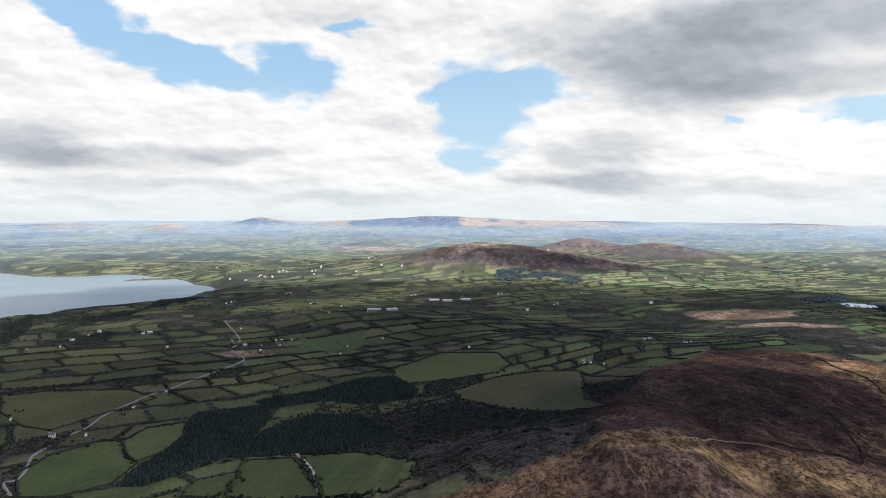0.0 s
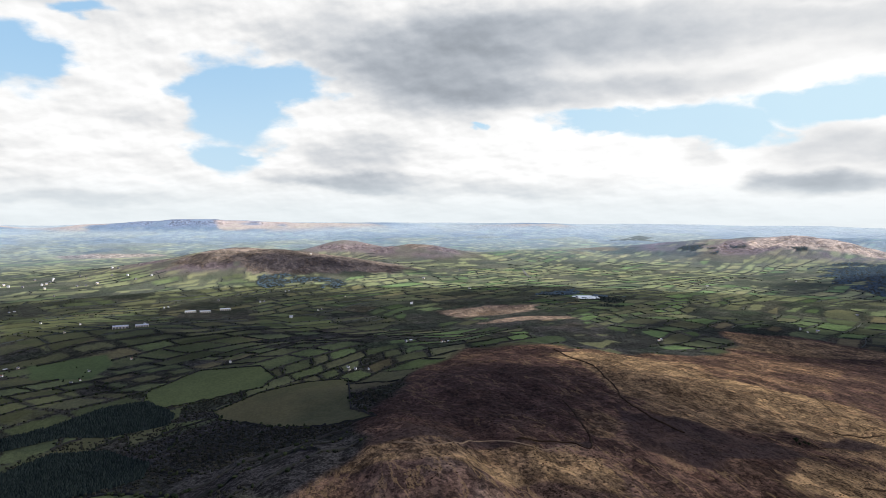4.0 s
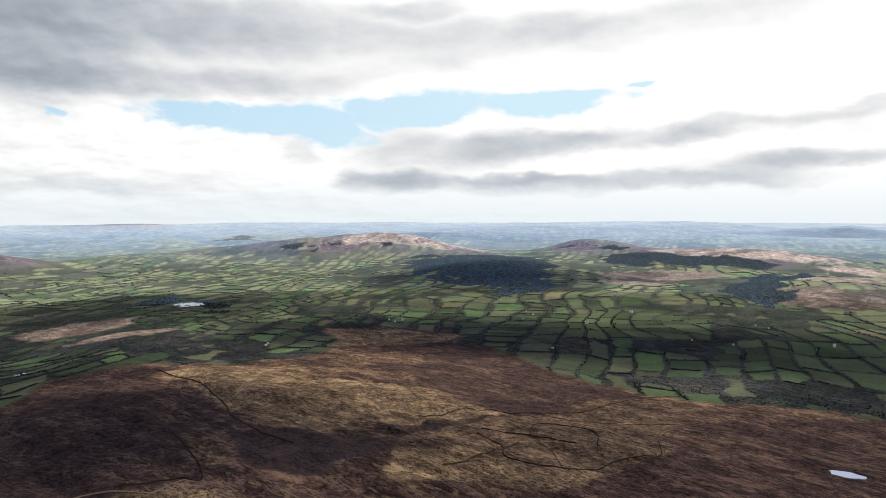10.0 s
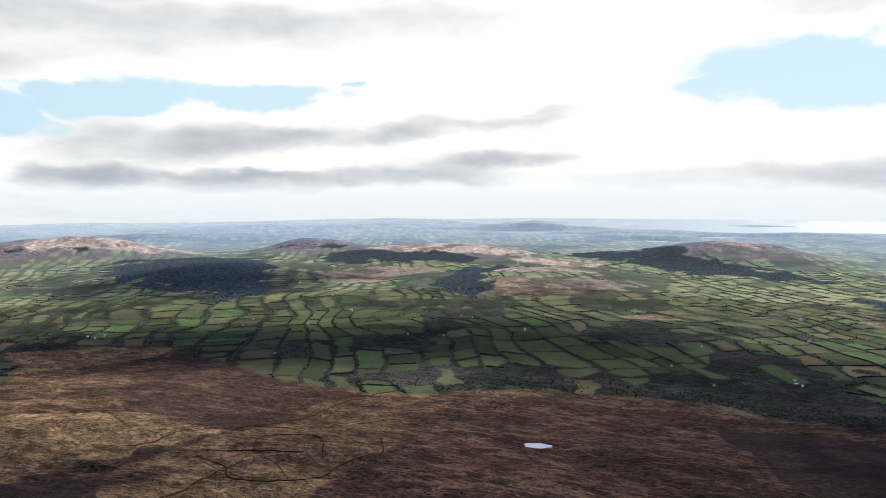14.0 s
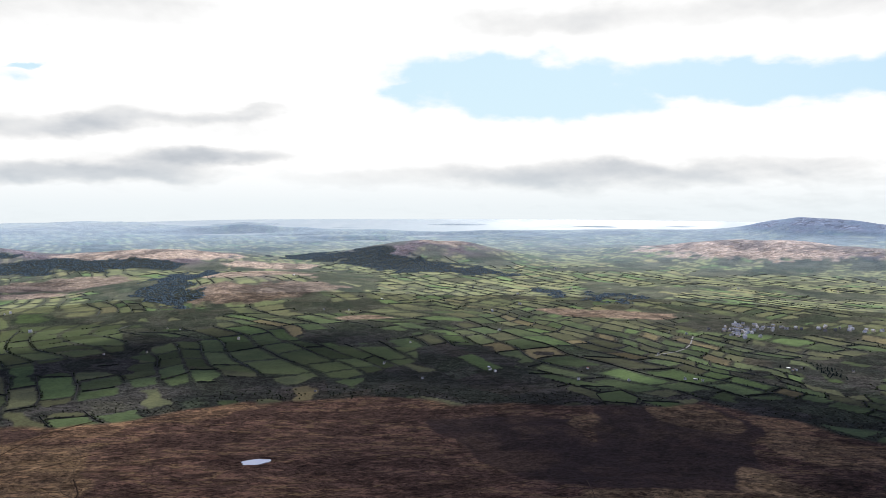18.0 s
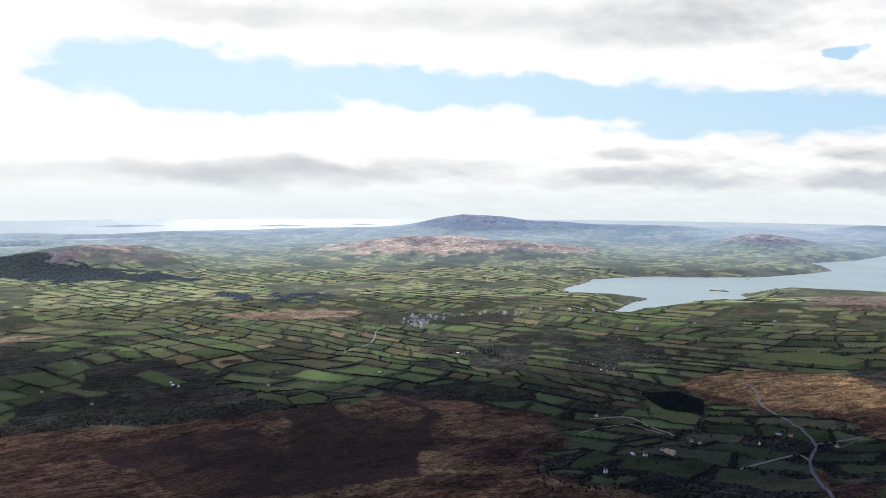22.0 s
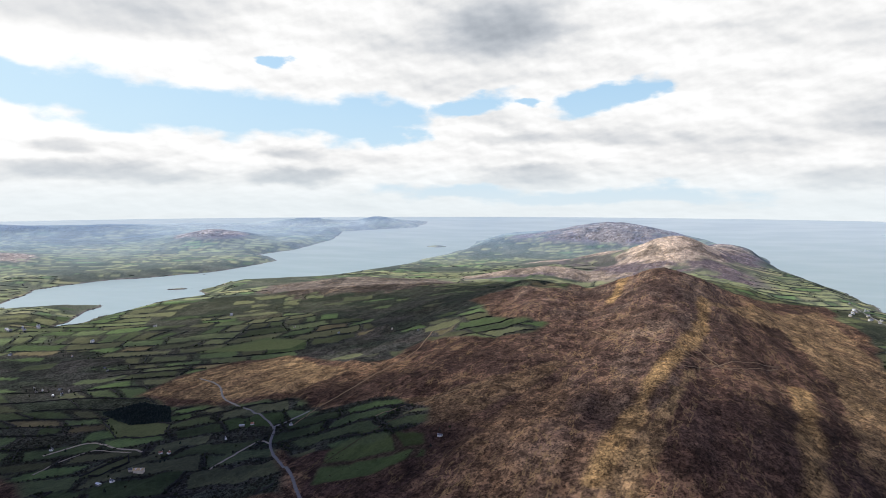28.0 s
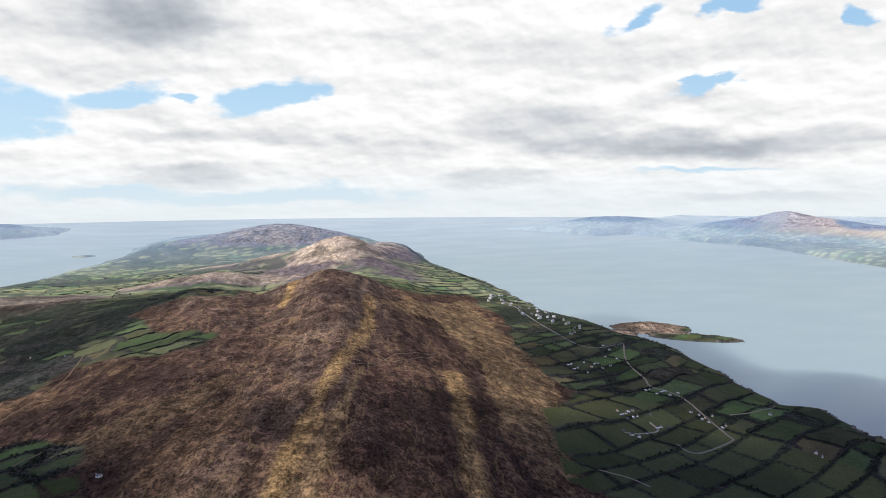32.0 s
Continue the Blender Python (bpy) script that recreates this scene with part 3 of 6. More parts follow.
PASTURES.append(([(155.5, 536), (156.8, 604), (159.9, 650), (165.1, 618), (164.7, 563), (160.9, 534)], 0.7, True))


# patches of the moor, each a ring with its colour
HEATHER, DRY, BURNT, TAN, RUST = (0.058, 0.037, 0.029), (0.205, 0.146, 0.077), (0.040, 0.029, 0.025), (0.140, 0.098, 0.056), (0.084, 0.052, 0.038)
PATCHES = []
PATCHES.append(([(8.8, 383), (13.2, 409), (19.1, 402), (25.7, 416), (30.4, 423), (33.8, 427), (35.2, 360)], DRY))
PATCHES.append(([(13.6, 412), (16.4, 480), (22.8, 543), (29.5, 572), (30.0, 523), (31.9, 436), (25.7, 420), (19.1, 405)], BURNT))
PATCHES.append(([(18.2, 625), (22.9, 878), (28.0, 875), (32.8, 678), (34.4, 563), (29.5, 573), (22.8, 546)], HEATHER))
PATCHES.append(([(12.9, 884), (18.2, 1063), (26.2, 1048), (30.0, 712), (33.5, 508), (29.4, 431), (19.8, 424), (12.7, 485)], HEATHER))
PATCHES.append(([(28.7, 873), (35.1, 941), (40.2, 885), (41.6, 808), (48.7, 778), (54.9, 656), (48.7, 597), (44.4, 613), (37.5, 570), (34.2, 620), (32.3, 747)], DRY))
PATCHES.append(([(29.9, 552), (33.3, 548), (36.1, 515), (32.8, 479), (31.1, 491)], TAN))
PATCHES.append(([(42.2, 1288), (47.8, 1319), (53.9, 1236), (49.5, 1157), (42.6, 1129)], DRY))
PATCHES.append(([(49.5, 1022), (54.1, 1176), (59.7, 979), (68.2, 851), (64.9, 824), (54.9, 656), (49.5, 808)], HEATHER))
PATCHES.append(([(48.5, 595), (50.3, 636), (56.8, 671), (57.8, 649), (54.9, 621), (49.4, 575)], BURNT))
PATCHES.append(([(30.3, 887), (36.1, 890), (42.1, 806), (50.4, 777), (56.8, 682), (54.0, 652), (48.5, 635), (40.7, 533), (36.0, 569), (33.1, 752)], DRY))
PATCHES.append(([(33.2, 587), (35.6, 552), (45.8, 539), (48.0, 518), (41.9, 472), (44.0, 442), (35.8, 458), (33.3, 524)], BURNT))
PATCHES.append(([(48.5, 514), (54.9, 547), (59.7, 514), (65.9, 524), (61.6, 453), (45.7, 435)], DRY))
PATCHES.append(([(48.9, 574), (54.9, 651), (64.9, 814), (74.3, 751), (74.3, 676), (69.2, 585), (65.9, 528), (58.7, 514), (54.9, 545)], TAN))
PATCHES.append(([(89.6, 801), (95.9, 907), (96.0, 668), (91.9, 609), (87.3, 624)], HEATHER))
PATCHES.append(([(74.8, 749), (81.8, 879), (90.6, 933), (95.8, 920), (89.5, 805), (86.9, 621), (91.6, 597), (63.5, 458), (69.7, 578), (74.8, 674)], RUST))
PATCHES.append(([(70.0, 744), (74.3, 810), (86.5, 888), (95.8, 896), (101.1, 656), (103.5, 604), (110.1, 563), (110.1, 546), (69.9, 590)], RUST))
PATCHES.append(([(96.3, 809), (102.0, 821), (109.1, 803), (110.9, 725), (116.3, 707), (122.5, 703), (123.7, 645), (121.8, 593), (116.4, 573), (110.1, 569), (103.5, 604), (101.1, 648)], BURNT))
PATCHES.append(([(108.6, 823), (116.2, 891), (121.2, 841), (120.9, 771), (112.7, 729), (110.0, 760)], TAN))
PATCHES.append(([(110.1, 561), (121.4, 589), (121.4, 576), (110.1, 544)], DRY))
PATCHES.append(([(110.5, 885), (114.0, 891), (119.0, 937), (123.4, 832), (122.9, 666), (121.6, 609), (110.4, 718)], BURNT))
PATCHES.append(([(114.4, 897), (119.0, 927), (122.2, 839), (121.7, 784), (115.8, 823)], TAN))
PATCHES.append(([(123.9, 836), (131.4, 800), (133.2, 719), (127.7, 698), (123.0, 743)], TAN))
PATCHES.append(([(122.1, 670), (130.4, 597), (139.8, 554), (144.6, 530), (143.6, 523), (121.6, 608)], DRY))
PATCHES.append(([(142.9, 1013), (148.3, 1133), (153.9, 1155), (158.9, 932), (154.0, 873), (149.3, 890)], DRY))
PATCHES.append(([(153.6, 639), (158.7, 656), (166.4, 654), (170.2, 609), (162.5, 485), (154.5, 513)], HEATHER))
PATCHES.append(([(153.2, 679), (155.9, 727), (165.4, 751), (176.7, 871), (175.3, 783), (167.8, 642), (159.7, 653)], TAN))
PATCHES.append(([(182.7, 476), (184.0, 606), (185.2, 710), (186.7, 923), (189.5, 961), (191.4, 747), (191.5, 492)], RUST))
PATCHES.append(([(187.2, 1245), (195.2, 1793), (198.0, 1424), (201.3, 1151), (203.0, 992), (203.7, 734), (204.7, 636), (198.5, 728), (196.6, 1068), (193.1, 1347)], DRY))
PATCHES.append(([(179.9, 480), (184.3, 663), (186.7, 848), (187.4, 873), (185.2, 635), (182.7, 476)], DRY))


# small fields: a warped brick plan with rows and columns
TILT = radians(24)


def warp(x, y):
    return (190 * (rough(x, y, 1300, 41) - 0.5) + 100 * (rough(x, y, 290, 42) - 0.5) + 24 * (rough(x, y, 95, 45) - 0.5),
            190 * (rough(x, y, 1100, 43) - 0.5) + 100 * (rough(x, y, 270, 44) - 0.5) + 24 * (rough(x, y, 85, 46) - 0.5))


ROW = 47.0


def field_axes(x, y):
    wx, wy = warp(x, y)
    x, y = x + wx, y + wy
    return x * math.cos(TILT) + y * math.sin(TILT), -x * math.sin(TILT) + y * math.cos(TILT)


def uneven(v):
    """Rows of uneven depth."""
    return v + 11 * np.sin(v / 37) + 21 * np.sin(v / 133 + 1)


def slant(row):
    return 1.1 * (lattice(row, 0 * row + 3, 54) - 0.5)


def field_of(u, v):
    """Row and column of the field at u, v; a row's columns are of uneven width and lean."""
    w = uneven(v) / ROW
    row = np.floor(w).astype(np.int64)
    wide = 38 + 76 * lattice(row, 0 * row, 51)
    s = (u + slant(row) * (w - row - 0.5) * ROW + 400 * lattice(row, 0 * row + 7, 52)) / wide
    col = np.floor(s).astype(np.int64)
    merged = s - col < 0.34 * lattice(col, row, 53)
    return row, np.where(merged, col - 1, col)


def border(u, v):
    """Metres to the nearest edge of the field at u, v."""
    w = uneven(v) / ROW
    row = np.floor(w).astype(np.int64)
    wide = 38 + 76 * lattice(row, 0 * row, 51)
    s = (u + slant(row) * (w - row - 0.5) * ROW + 400 * lattice(row, 0 * row + 7, 52)) / wide
    col = np.floor(s).astype(np.int64)
    cut, after = 0.34 * lattice(col, row, 53), 1 + 0.34 * lattice(col + 1, row, 53)
    f = s - col
    side = np.minimum(np.abs(f - cut), np.abs(after - f)) * wide
    return np.minimum(side, np.minimum(w - row, 1 - w + row) * ROW)


def scrub(x, y):
    """Unkempt ground between the fields, 0 to 1."""
    return step(rough(x, y, 190, 61, 3) + 0.15 * (rough(x, y, 60, 62, 2) - 0.5), 0.53, 0.61)


def unkempt(x, y):
    """Scrub that swallows many fields whole and grows in from the edges of the rest, 0 to 1."""
    u, v = field_axes(x, y)
    row, col = field_of(u, v)
    waste = scrub(x, y)
    s = np.maximum((lattice(row, col, 72) > 0.90) * 0.85, (waste * 0.9 + 0.5 * (lattice(row, col, 73) - 0.5) > 0.80) * 0.95)
    belt = (2.0 + 13 * step(rough(x, y, 95, 75, 3), 0.40, 0.70)) * (0.5 + 0.9 * waste) + 0.0026 * np.hypot(x, y)
    return np.maximum(s, (1 - step(border(u, v) + 6 * (rough(x, y, 17, 76, 2) - 0.5), belt * 0.8, belt * 1.1)) * (0.8 + 0.15 * waste))


# ---- materials ----
def material(name, rough_=0.9):
    m = bpy.data.materials.new(name)
    m.use_nodes = True
    t = m.node_tree
    b = t.nodes["Principled BSDF"]
    b.inputs["Roughness"].default_value = rough_
    b.inputs["Specular IOR Level"].default_value = 0.25 if rough_ < 0.9 else 0.03
    return m, t, b


def plain(name, colour, rough_=0.85, vary=0.25, size=0.6, metal=0.0):
    """A paint or stone with a little grain and a little difference from piece to piece."""
    m, t, b = material(name, rough_)
    pos = node(t, "ShaderNodeNewGeometry").outputs["Position"]
    each = node(t, "ShaderNodeObjectInfo").outputs["Random"]
    n = sums(t, "ADD", sums(t, "MULTIPLY", fuzz(t, pos, size, 4), 0.7), sums(t, "MULTIPLY", each, 0.3))
    k = ramp(t, n, 0.2, 0.8, 1 - vary, 1 + vary)
    t.links.new(node(t, "ShaderNodeVectorMath", {0: (*colour,), "Scale": k}, operation="SCALE").outputs[0], b.inputs["Base Color"])
    b.inputs["Metallic"].default_value = metal
    return m


def land_material(name, deep):
    """The ground: the cover's colours with their haze tint, broken by tufts, tracks and bare peat."""
    m, t, b = material(name, 0.95)
    pos = node(t, "ShaderNodeNewGeometry").outputs["Position"]
    cov = node(t, "ShaderNodeAttribute", attribute_name="cover")
    wild = node(t, "ShaderNodeAttribute", attribute_name="wild").outputs["Fac"]
    along = node(t, "ShaderNodeVectorRotate", {"Vector": pos, "Axis": (0, 0, 1), "Angle": radians(5)}).outputs[0]
    grain = node(t, "ShaderNodeMapping", {"Vector": along, "Scale": (1.0, 0.58, 1.0)}).outputs[0]
    strata = node(t, "ShaderNodeMapping", {"Vector": along, "Scale": (1.0, 0.22, 1.0)}).outputs[0]
    fine, mid, big = fuzz(t, pos, 0.80, 5, 0.70), fuzz(t, grain, 0.085, 6, 0.62), fuzz(t, grain, 0.017, 6, 0.60)
    hump = node(t, "ShaderNodeTexVoronoi", {"Vector": grain, "Scale": 0.30, "Randomness": 1.0}).outputs["Distance"]
    tufts = ramp(t, fine, 0.40, 0.60, -1.0, 1.0)
    humps = ramp(t, hump, 0.25, 0.75, 1.0, -1.0)
    sward = fuzz(t, grain, 0.34, 5, 0.62)
    clumps = ramp(t, sums(t, "ADD", sums(t, "MULTIPLY", sward, 0.62), sums(t, "MULTIPLY", mid, 0.38)), 0.455, 0.545, -1.0, 1.0)
    sweep = ramp(t, big, 0.40, 0.60, -1.0, 1.0)
    bands = ramp(t, fuzz(t, strata, 0.11, 5, 0.60), 0.40, 0.60, -0.26, 0.26)
    sweep = sums(t, "MULTIPLY_ADD", bands, 1.4, sweep)
    k = sums(t, "ADD", sums(t, "MULTIPLY_ADD", tufts, 0.30, sums(t, "MULTIPLY", humps, 0.18)), sums(t, "ADD", sums(t, "MULTIPLY", clumps, 0.32), sums(t, "MULTIPLY", sweep, 0.14)))
    amount = sums(t, "MULTIPLY", sums(t, "MULTIPLY_ADD", wild, 0.86, 0.14), deep)
    k = sums(t, "MAXIMUM", sums(t, "MULTIPLY_ADD", k, amount, 1.0), 0.14)
    col = node(t, "ShaderNodeVectorMath", {0: cov.outputs["Color"], "Scale": k}, operation="SCALE").outputs[0]
    # dry grass shows through the heather in tussocks and along thin runnels; dark drains cross it
    wide_open = ramp(t, wild, 0.72, 0.95)
    dry = sums(t, "MULTIPLY", ramp(t, sums(t, "ADD", sums(t, "MULTIPLY", mid, 0.65), sums(t, "MULTIPLY", big, 0.35)), 0.525, 0.565, 0.0, 0.45), wide_open)
    col = blend(t, dry, col, blend(t, 1.0, col, (2.1, 2.0, 1.8, 1), "MULTIPLY"))
    heath = sums(t, "MULTIPLY", ramp(t, fuzz(t, grain, 0.06, 6, 0.62), 0.515, 0.550, 0.0, 0.66), wide_open)
    col = blend(t, heath, col, blend(t, 1.0, col, (0.40, 0.38, 0.38, 1), "MULTIPLY"))
    vein = sums(t, "ABSOLUTE", sums(t, "SUBTRACT", fuzz(t, strata, 0.040, 6, 0.62), 0.5))
    runnel = sums(t, "MULTIPLY", ramp(t, vein, 0.017, 0.004), sums(t, "MULTIPLY", ramp(t, big, 0.42, 0.54), sums(t, "MULTIPLY", wide_open, 0.45)))
    col = blend(t, runnel, col, (0.27, 0.18, 0.085, 1))
    drain = sums(t, "ABSOLUTE", sums(t, "SUBTRACT", fuzz(t, grain, 0.028, 6, 0.64), 0.5))
    dark = sums(t, "MULTIPLY", ramp(t, drain, 0.012, 0.003), sums(t, "MULTIPLY", wide_open, 0.5))
    col = blend(t, dark, col, (0.020, 0.013, 0.009, 1))
    # bushes: round dark crowns with paler twigs between
    bush = node(t, "ShaderNodeAttribute", attribute_name="bush").outputs["Fac"]
    crowns = node(t, "ShaderNodeTexVoronoi", {"Vector": pos, "Scale": 0.25, "Randomness": 1.0}).outputs["Distance"]
    twigs = sums(t, "MULTIPLY", ramp(t, sums(t, "ADD", crowns, sums(t, "MULTIPLY_ADD", mid, 1.6, -0.8)), 0.30, 0.62, 0.42, 1.0), ramp(t, fine, 0.42, 0.58, 0.65, 1.35))
    bushes = node(t, "ShaderNodeVectorMath", {0: col, "Scale": twigs}, operation="SCALE").outputs[0]
    col = blend(t, bush, col, bushes)
    t.links.new(col, b.inputs["Base Color"])
    bump = node(t, "ShaderNodeBump", {"Strength": 0.7, "Distance": 1.6, "Height": sums(t, "MULTIPLY", sums(t, "ADD", mid, sums(t, "SUBTRACT", fine, sums(t, "MULTIPLY", hump, 0.6))), wild)})
    t.links.new(bump.outputs[0], b.inputs["Normal"])
    return m


def water_material():
    m, t, b = material("water", 0.12)
    pos = node(t, "ShaderNodeNewGeometry").outputs["Position"]
    stretch = node(t, "ShaderNodeMapping", {"Vector": pos, "Scale": (1.0, 2.2, 1.0), "Rotation": (0, 0, 0.5)}).outputs[0]
    n = fuzz(t, stretch, 0.0035, 2, 0.5)
    # haze over the farther sea is painted in as a paler base colour
    sea_haze = ramp(t, node(t, "ShaderNodeVectorMath", {0: pos}, operation="LENGTH").outputs["Value"], 2600, 4900)
    t.links.new(blend(t, sea_haze, blend(t, ramp(t, n, 0.35, 0.65), (0.215, 0.300, 0.305, 1), (0.240, 0.325, 0.325, 1)), (0.32, 0.40, 0.42, 1)), b.inputs["Base Color"])
    t.links.new(ramp(t, n, 0.3, 0.7, 0.28, 0.38), b.inputs["Roughness"])
    b.inputs["IOR"].default_value = 1.33
    b.inputs["Specular IOR Level"].default_value = 0.5
    return m


LAND = land_material("land", 1.0)
FAR_LAND = land_material("far_land", 0.55)
WATER = water_material()


# strips of dry grass between the rock bands of the ridge
PALE_LINES = [[(187.4, 1287), (187.2, 1060), (184.8, 830), (182.8, 675), (180.0, 518), (179.0, 486)], [(194.2, 935), (195.1, 772), (195.6, 613), (196.6, 520)], [(182.9, 2194), (180.3, 1255)], [(190.9, 1450), (193.8, 1440), (196.1, 1253), (198.5, 1073), (201.8, 873), (203.7, 713)]]


def line_distance(x, y, points):
    p = np.array([at(*q) for q in points])
    near = np.full(x.shape, 1e9)
    for (x0, y0), (x1, y1) in zip(p, p[1:]):
        k = np.clip(((x - x0) * (x1 - x0) + (y - y0) * (y1 - y0)) / ((x1 - x0) ** 2 + (y1 - y0) ** 2), 0, 1)
        near = np.minimum(near, (x - x0 - k * (x1 - x0)) ** 2 + (y - y0 - k * (y1 - y0)) ** 2)
    return np.sqrt(near)


# ---- the ground, one sheet ----
def mix(a, b, k):
    return a + (np.asarray(b, float) - a) * np.asarray(k)[..., None]


def cover(x, y, z):
    """Colour of the ground, with haze and far sunlight put in, and how broken it is."""
    r = np.hypot(x, y)
    u, v = field_axes(x, y)
    row, col = field_of(u, v)
    pick, pick2 = lattice(row, col, 71), lattice(row, col, 72)
    c = mix(np.broadcast_to((0.072, 0.106, 0.036), (*x.shape, 3)).astype(float), (0.094, 0.104, 0.042), step(pick, 0.35, 0.75))
    c = mix(c, (0.150, 0.128, 0.052), (pick > 0.92) * 0.8)
    c = mix(c, (0.088, 0.138, 0.040), (pick < 0.16) * 0.9)
    c = c * (1.04, 1.02, 1.0) * (0.50 + 0.75 * pick2)[..., None]
    c = mix(c, (0.105, 0.110, 0.040), step(y, 100, 400) * (1 - step(x, 100, 350)) * 0.45)
    # sun and haze on the farther fields are put into their colour
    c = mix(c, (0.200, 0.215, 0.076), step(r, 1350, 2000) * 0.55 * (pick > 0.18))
    c = mix(c, c * (0.72, 0.74, 0.8), step(rough(x, y, 46, 74, 3), 0.42, 0.66))
    c = c * 0.96
    wild = np.zeros(x.shape) + 0.22
    s = np.maximum(unkempt(x, y), step(oval(x, y, 5, 545, 170, 200) + 0.4 * (rough(x, y, 60, 78, 2) - 0.5), 0, 0.15))
    brush = mix(np.broadcast_to((0.017, 0.019, 0.015), (*x.shape, 3)).astype(float), (0.035, 0.034, 0.027), step(rough(x, y, 60, 77, 3), 0.45, 0.62))
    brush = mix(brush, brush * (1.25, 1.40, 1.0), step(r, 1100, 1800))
    c, wild = mix(c, brush, s * 0.92), wild + 0.5 * s
    # moor: rust and dark heather, straw-coloured grass, burnt ground
    m = moor(x, y)
    ru, rv = x * 0.9962 - y * 0.0872, (x * 0.0872 + y * 0.9962) * 0.55
    straw = 0.55 * rough(ru, rv, 62, 81, 5) + 0.45 * rough(x, y, 170, 80, 3)
    h = mix(np.broadcast_to((0.080, 0.051, 0.037), (*x.shape, 3)).astype(float), (0.165, 0.108, 0.062), step(straw, 0.52, 0.60) * 0.75)
    h = mix(h, (0.048, 0.031, 0.023), step(rough(ru, rv * 1.4, 70, 82, 5), 0.54, 0.64) * 0.75)
    crag = step(z + 14 * (rough(x, y, 70, 83, 3) - 0.5), 88, 118)
    h = mix(h, mix(np.broadcast_to((0.098, 0.068, 0.054), (*x.shape, 3)).astype(float), (0.140, 0.106, 0.082), step(rough(ru, rv, 26, 87, 4), 0.52, 0.62)), crag * 0.75)
    for points in PALE_LINES:
        d_ = line_distance(x, y, points) + 16 * (rough(x, y, 45, 84, 3) - 0.5)
        h = mix(h, (0.285, 0.195, 0.088), (1 - step(d_, 4, 15)) * 0.85)
    burnt = np.zeros(x.shape)
    for ring, tone in PATCHES:
        k = step(inside(x, y, ring) + 34 * (rough(x, y, 50, 85, 5) - 0.5), -3, 3)
        burnt = burnt * (1 - k) + k * (0.30 if tone == BURNT else 0.13 if tone == HEATHER else 0.0)
        h = mix(h, tone, k * (0.62 + 0.35 * step(rough(x, y, 28, 86, 3), 0.35, 0.6)))
    h = h * (0.92, 0.87, 0.80)
    c, wild, s = mix(c, h, m), wild * (1 - m) + m * (1 - burnt), s * (1 - m)
    bare = step(z - bowl(x, y) + 16 * (rough(x, y, 120, 97, 3) - 0.5), 42, 62) * (r > 2000)
    bare = bare * (0.35 + 0.65 * step(rough(x, y, 110, 98, 4), 0.42, 0.56))
    c, wild = mix(c, (0.080, 0.066, 0.052), bare * (1 - m)), np.maximum(wild, 0.9 * bare)
    for b, q, w, d, p in GRAZING:
        k = step(oval(x, y, b, q, w, d) + 0.5 * (rough(x, y, 90, 91, 3) - 0.5) + 0.7 * (rough(x, y, 34, 93, 3) - 0.5), -0.10, 0.10)
        tone = np.array((0.078, 0.064, 0.046)) * (1 - p) + np.array((0.275, 0.218, 0.152) if q > 1900 else (0.27, 0.20, 0.13)) * p
        g = mix(np.broadcast_to(tone, (*x.shape, 3)).astype(float), tone * 0.5, step(rough(x, y, 70, 92, 4), 0.52, 0.66))
        c, wild, s = mix(c, g, k), wild * (1 - k) + 0.9 * k, s * (1 - k)
        m = np.maximum(m, k)
    for ring, tone, crossed in PASTURES:
        k = step(inside(x, y, ring) + 6 * (rough(x, y, 50, 95, 2) - 0.5), -3, 3)
        p = np.array((0.125, 0.116, 0.042)) * (1 - tone) + np.array((0.080, 0.120, 0.036)) * tone
        p = mix(np.broadcast_to(p, (*x.shape, 3)).astype(float), p * (0.7, 0.78, 0.8), step(rough(x, y, 120, 96, 3), 0.4, 0.7))
        k = k * (1 - 0.85 * (1 - step(border(u, v) + 3 * (rough(x, y, 17, 76, 2) - 0.5), 2.5, 6)) * crossed)
        c, wild = mix(c, p * (0.50 + 0.55 * pick2)[..., None] if crossed else p * 0.85, k), wild * (1 - k) + 0.1 * k
        s = s * (1 - k)
    f = step(forest(x, y), -3, 3)
    c, wild = mix(c, (0.020, 0.024, 0.014), f), wild * (1 - f) + 0.5 * f
    land = shore(x, y)
    beach = 1 - step(land, 4, 12)
    c = mix(c, (0.15, 0.125, 0.095), beach * 0.8)
    # the blue tint puts haze and skylight into the farmland colours
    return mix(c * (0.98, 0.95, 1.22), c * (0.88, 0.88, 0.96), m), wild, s


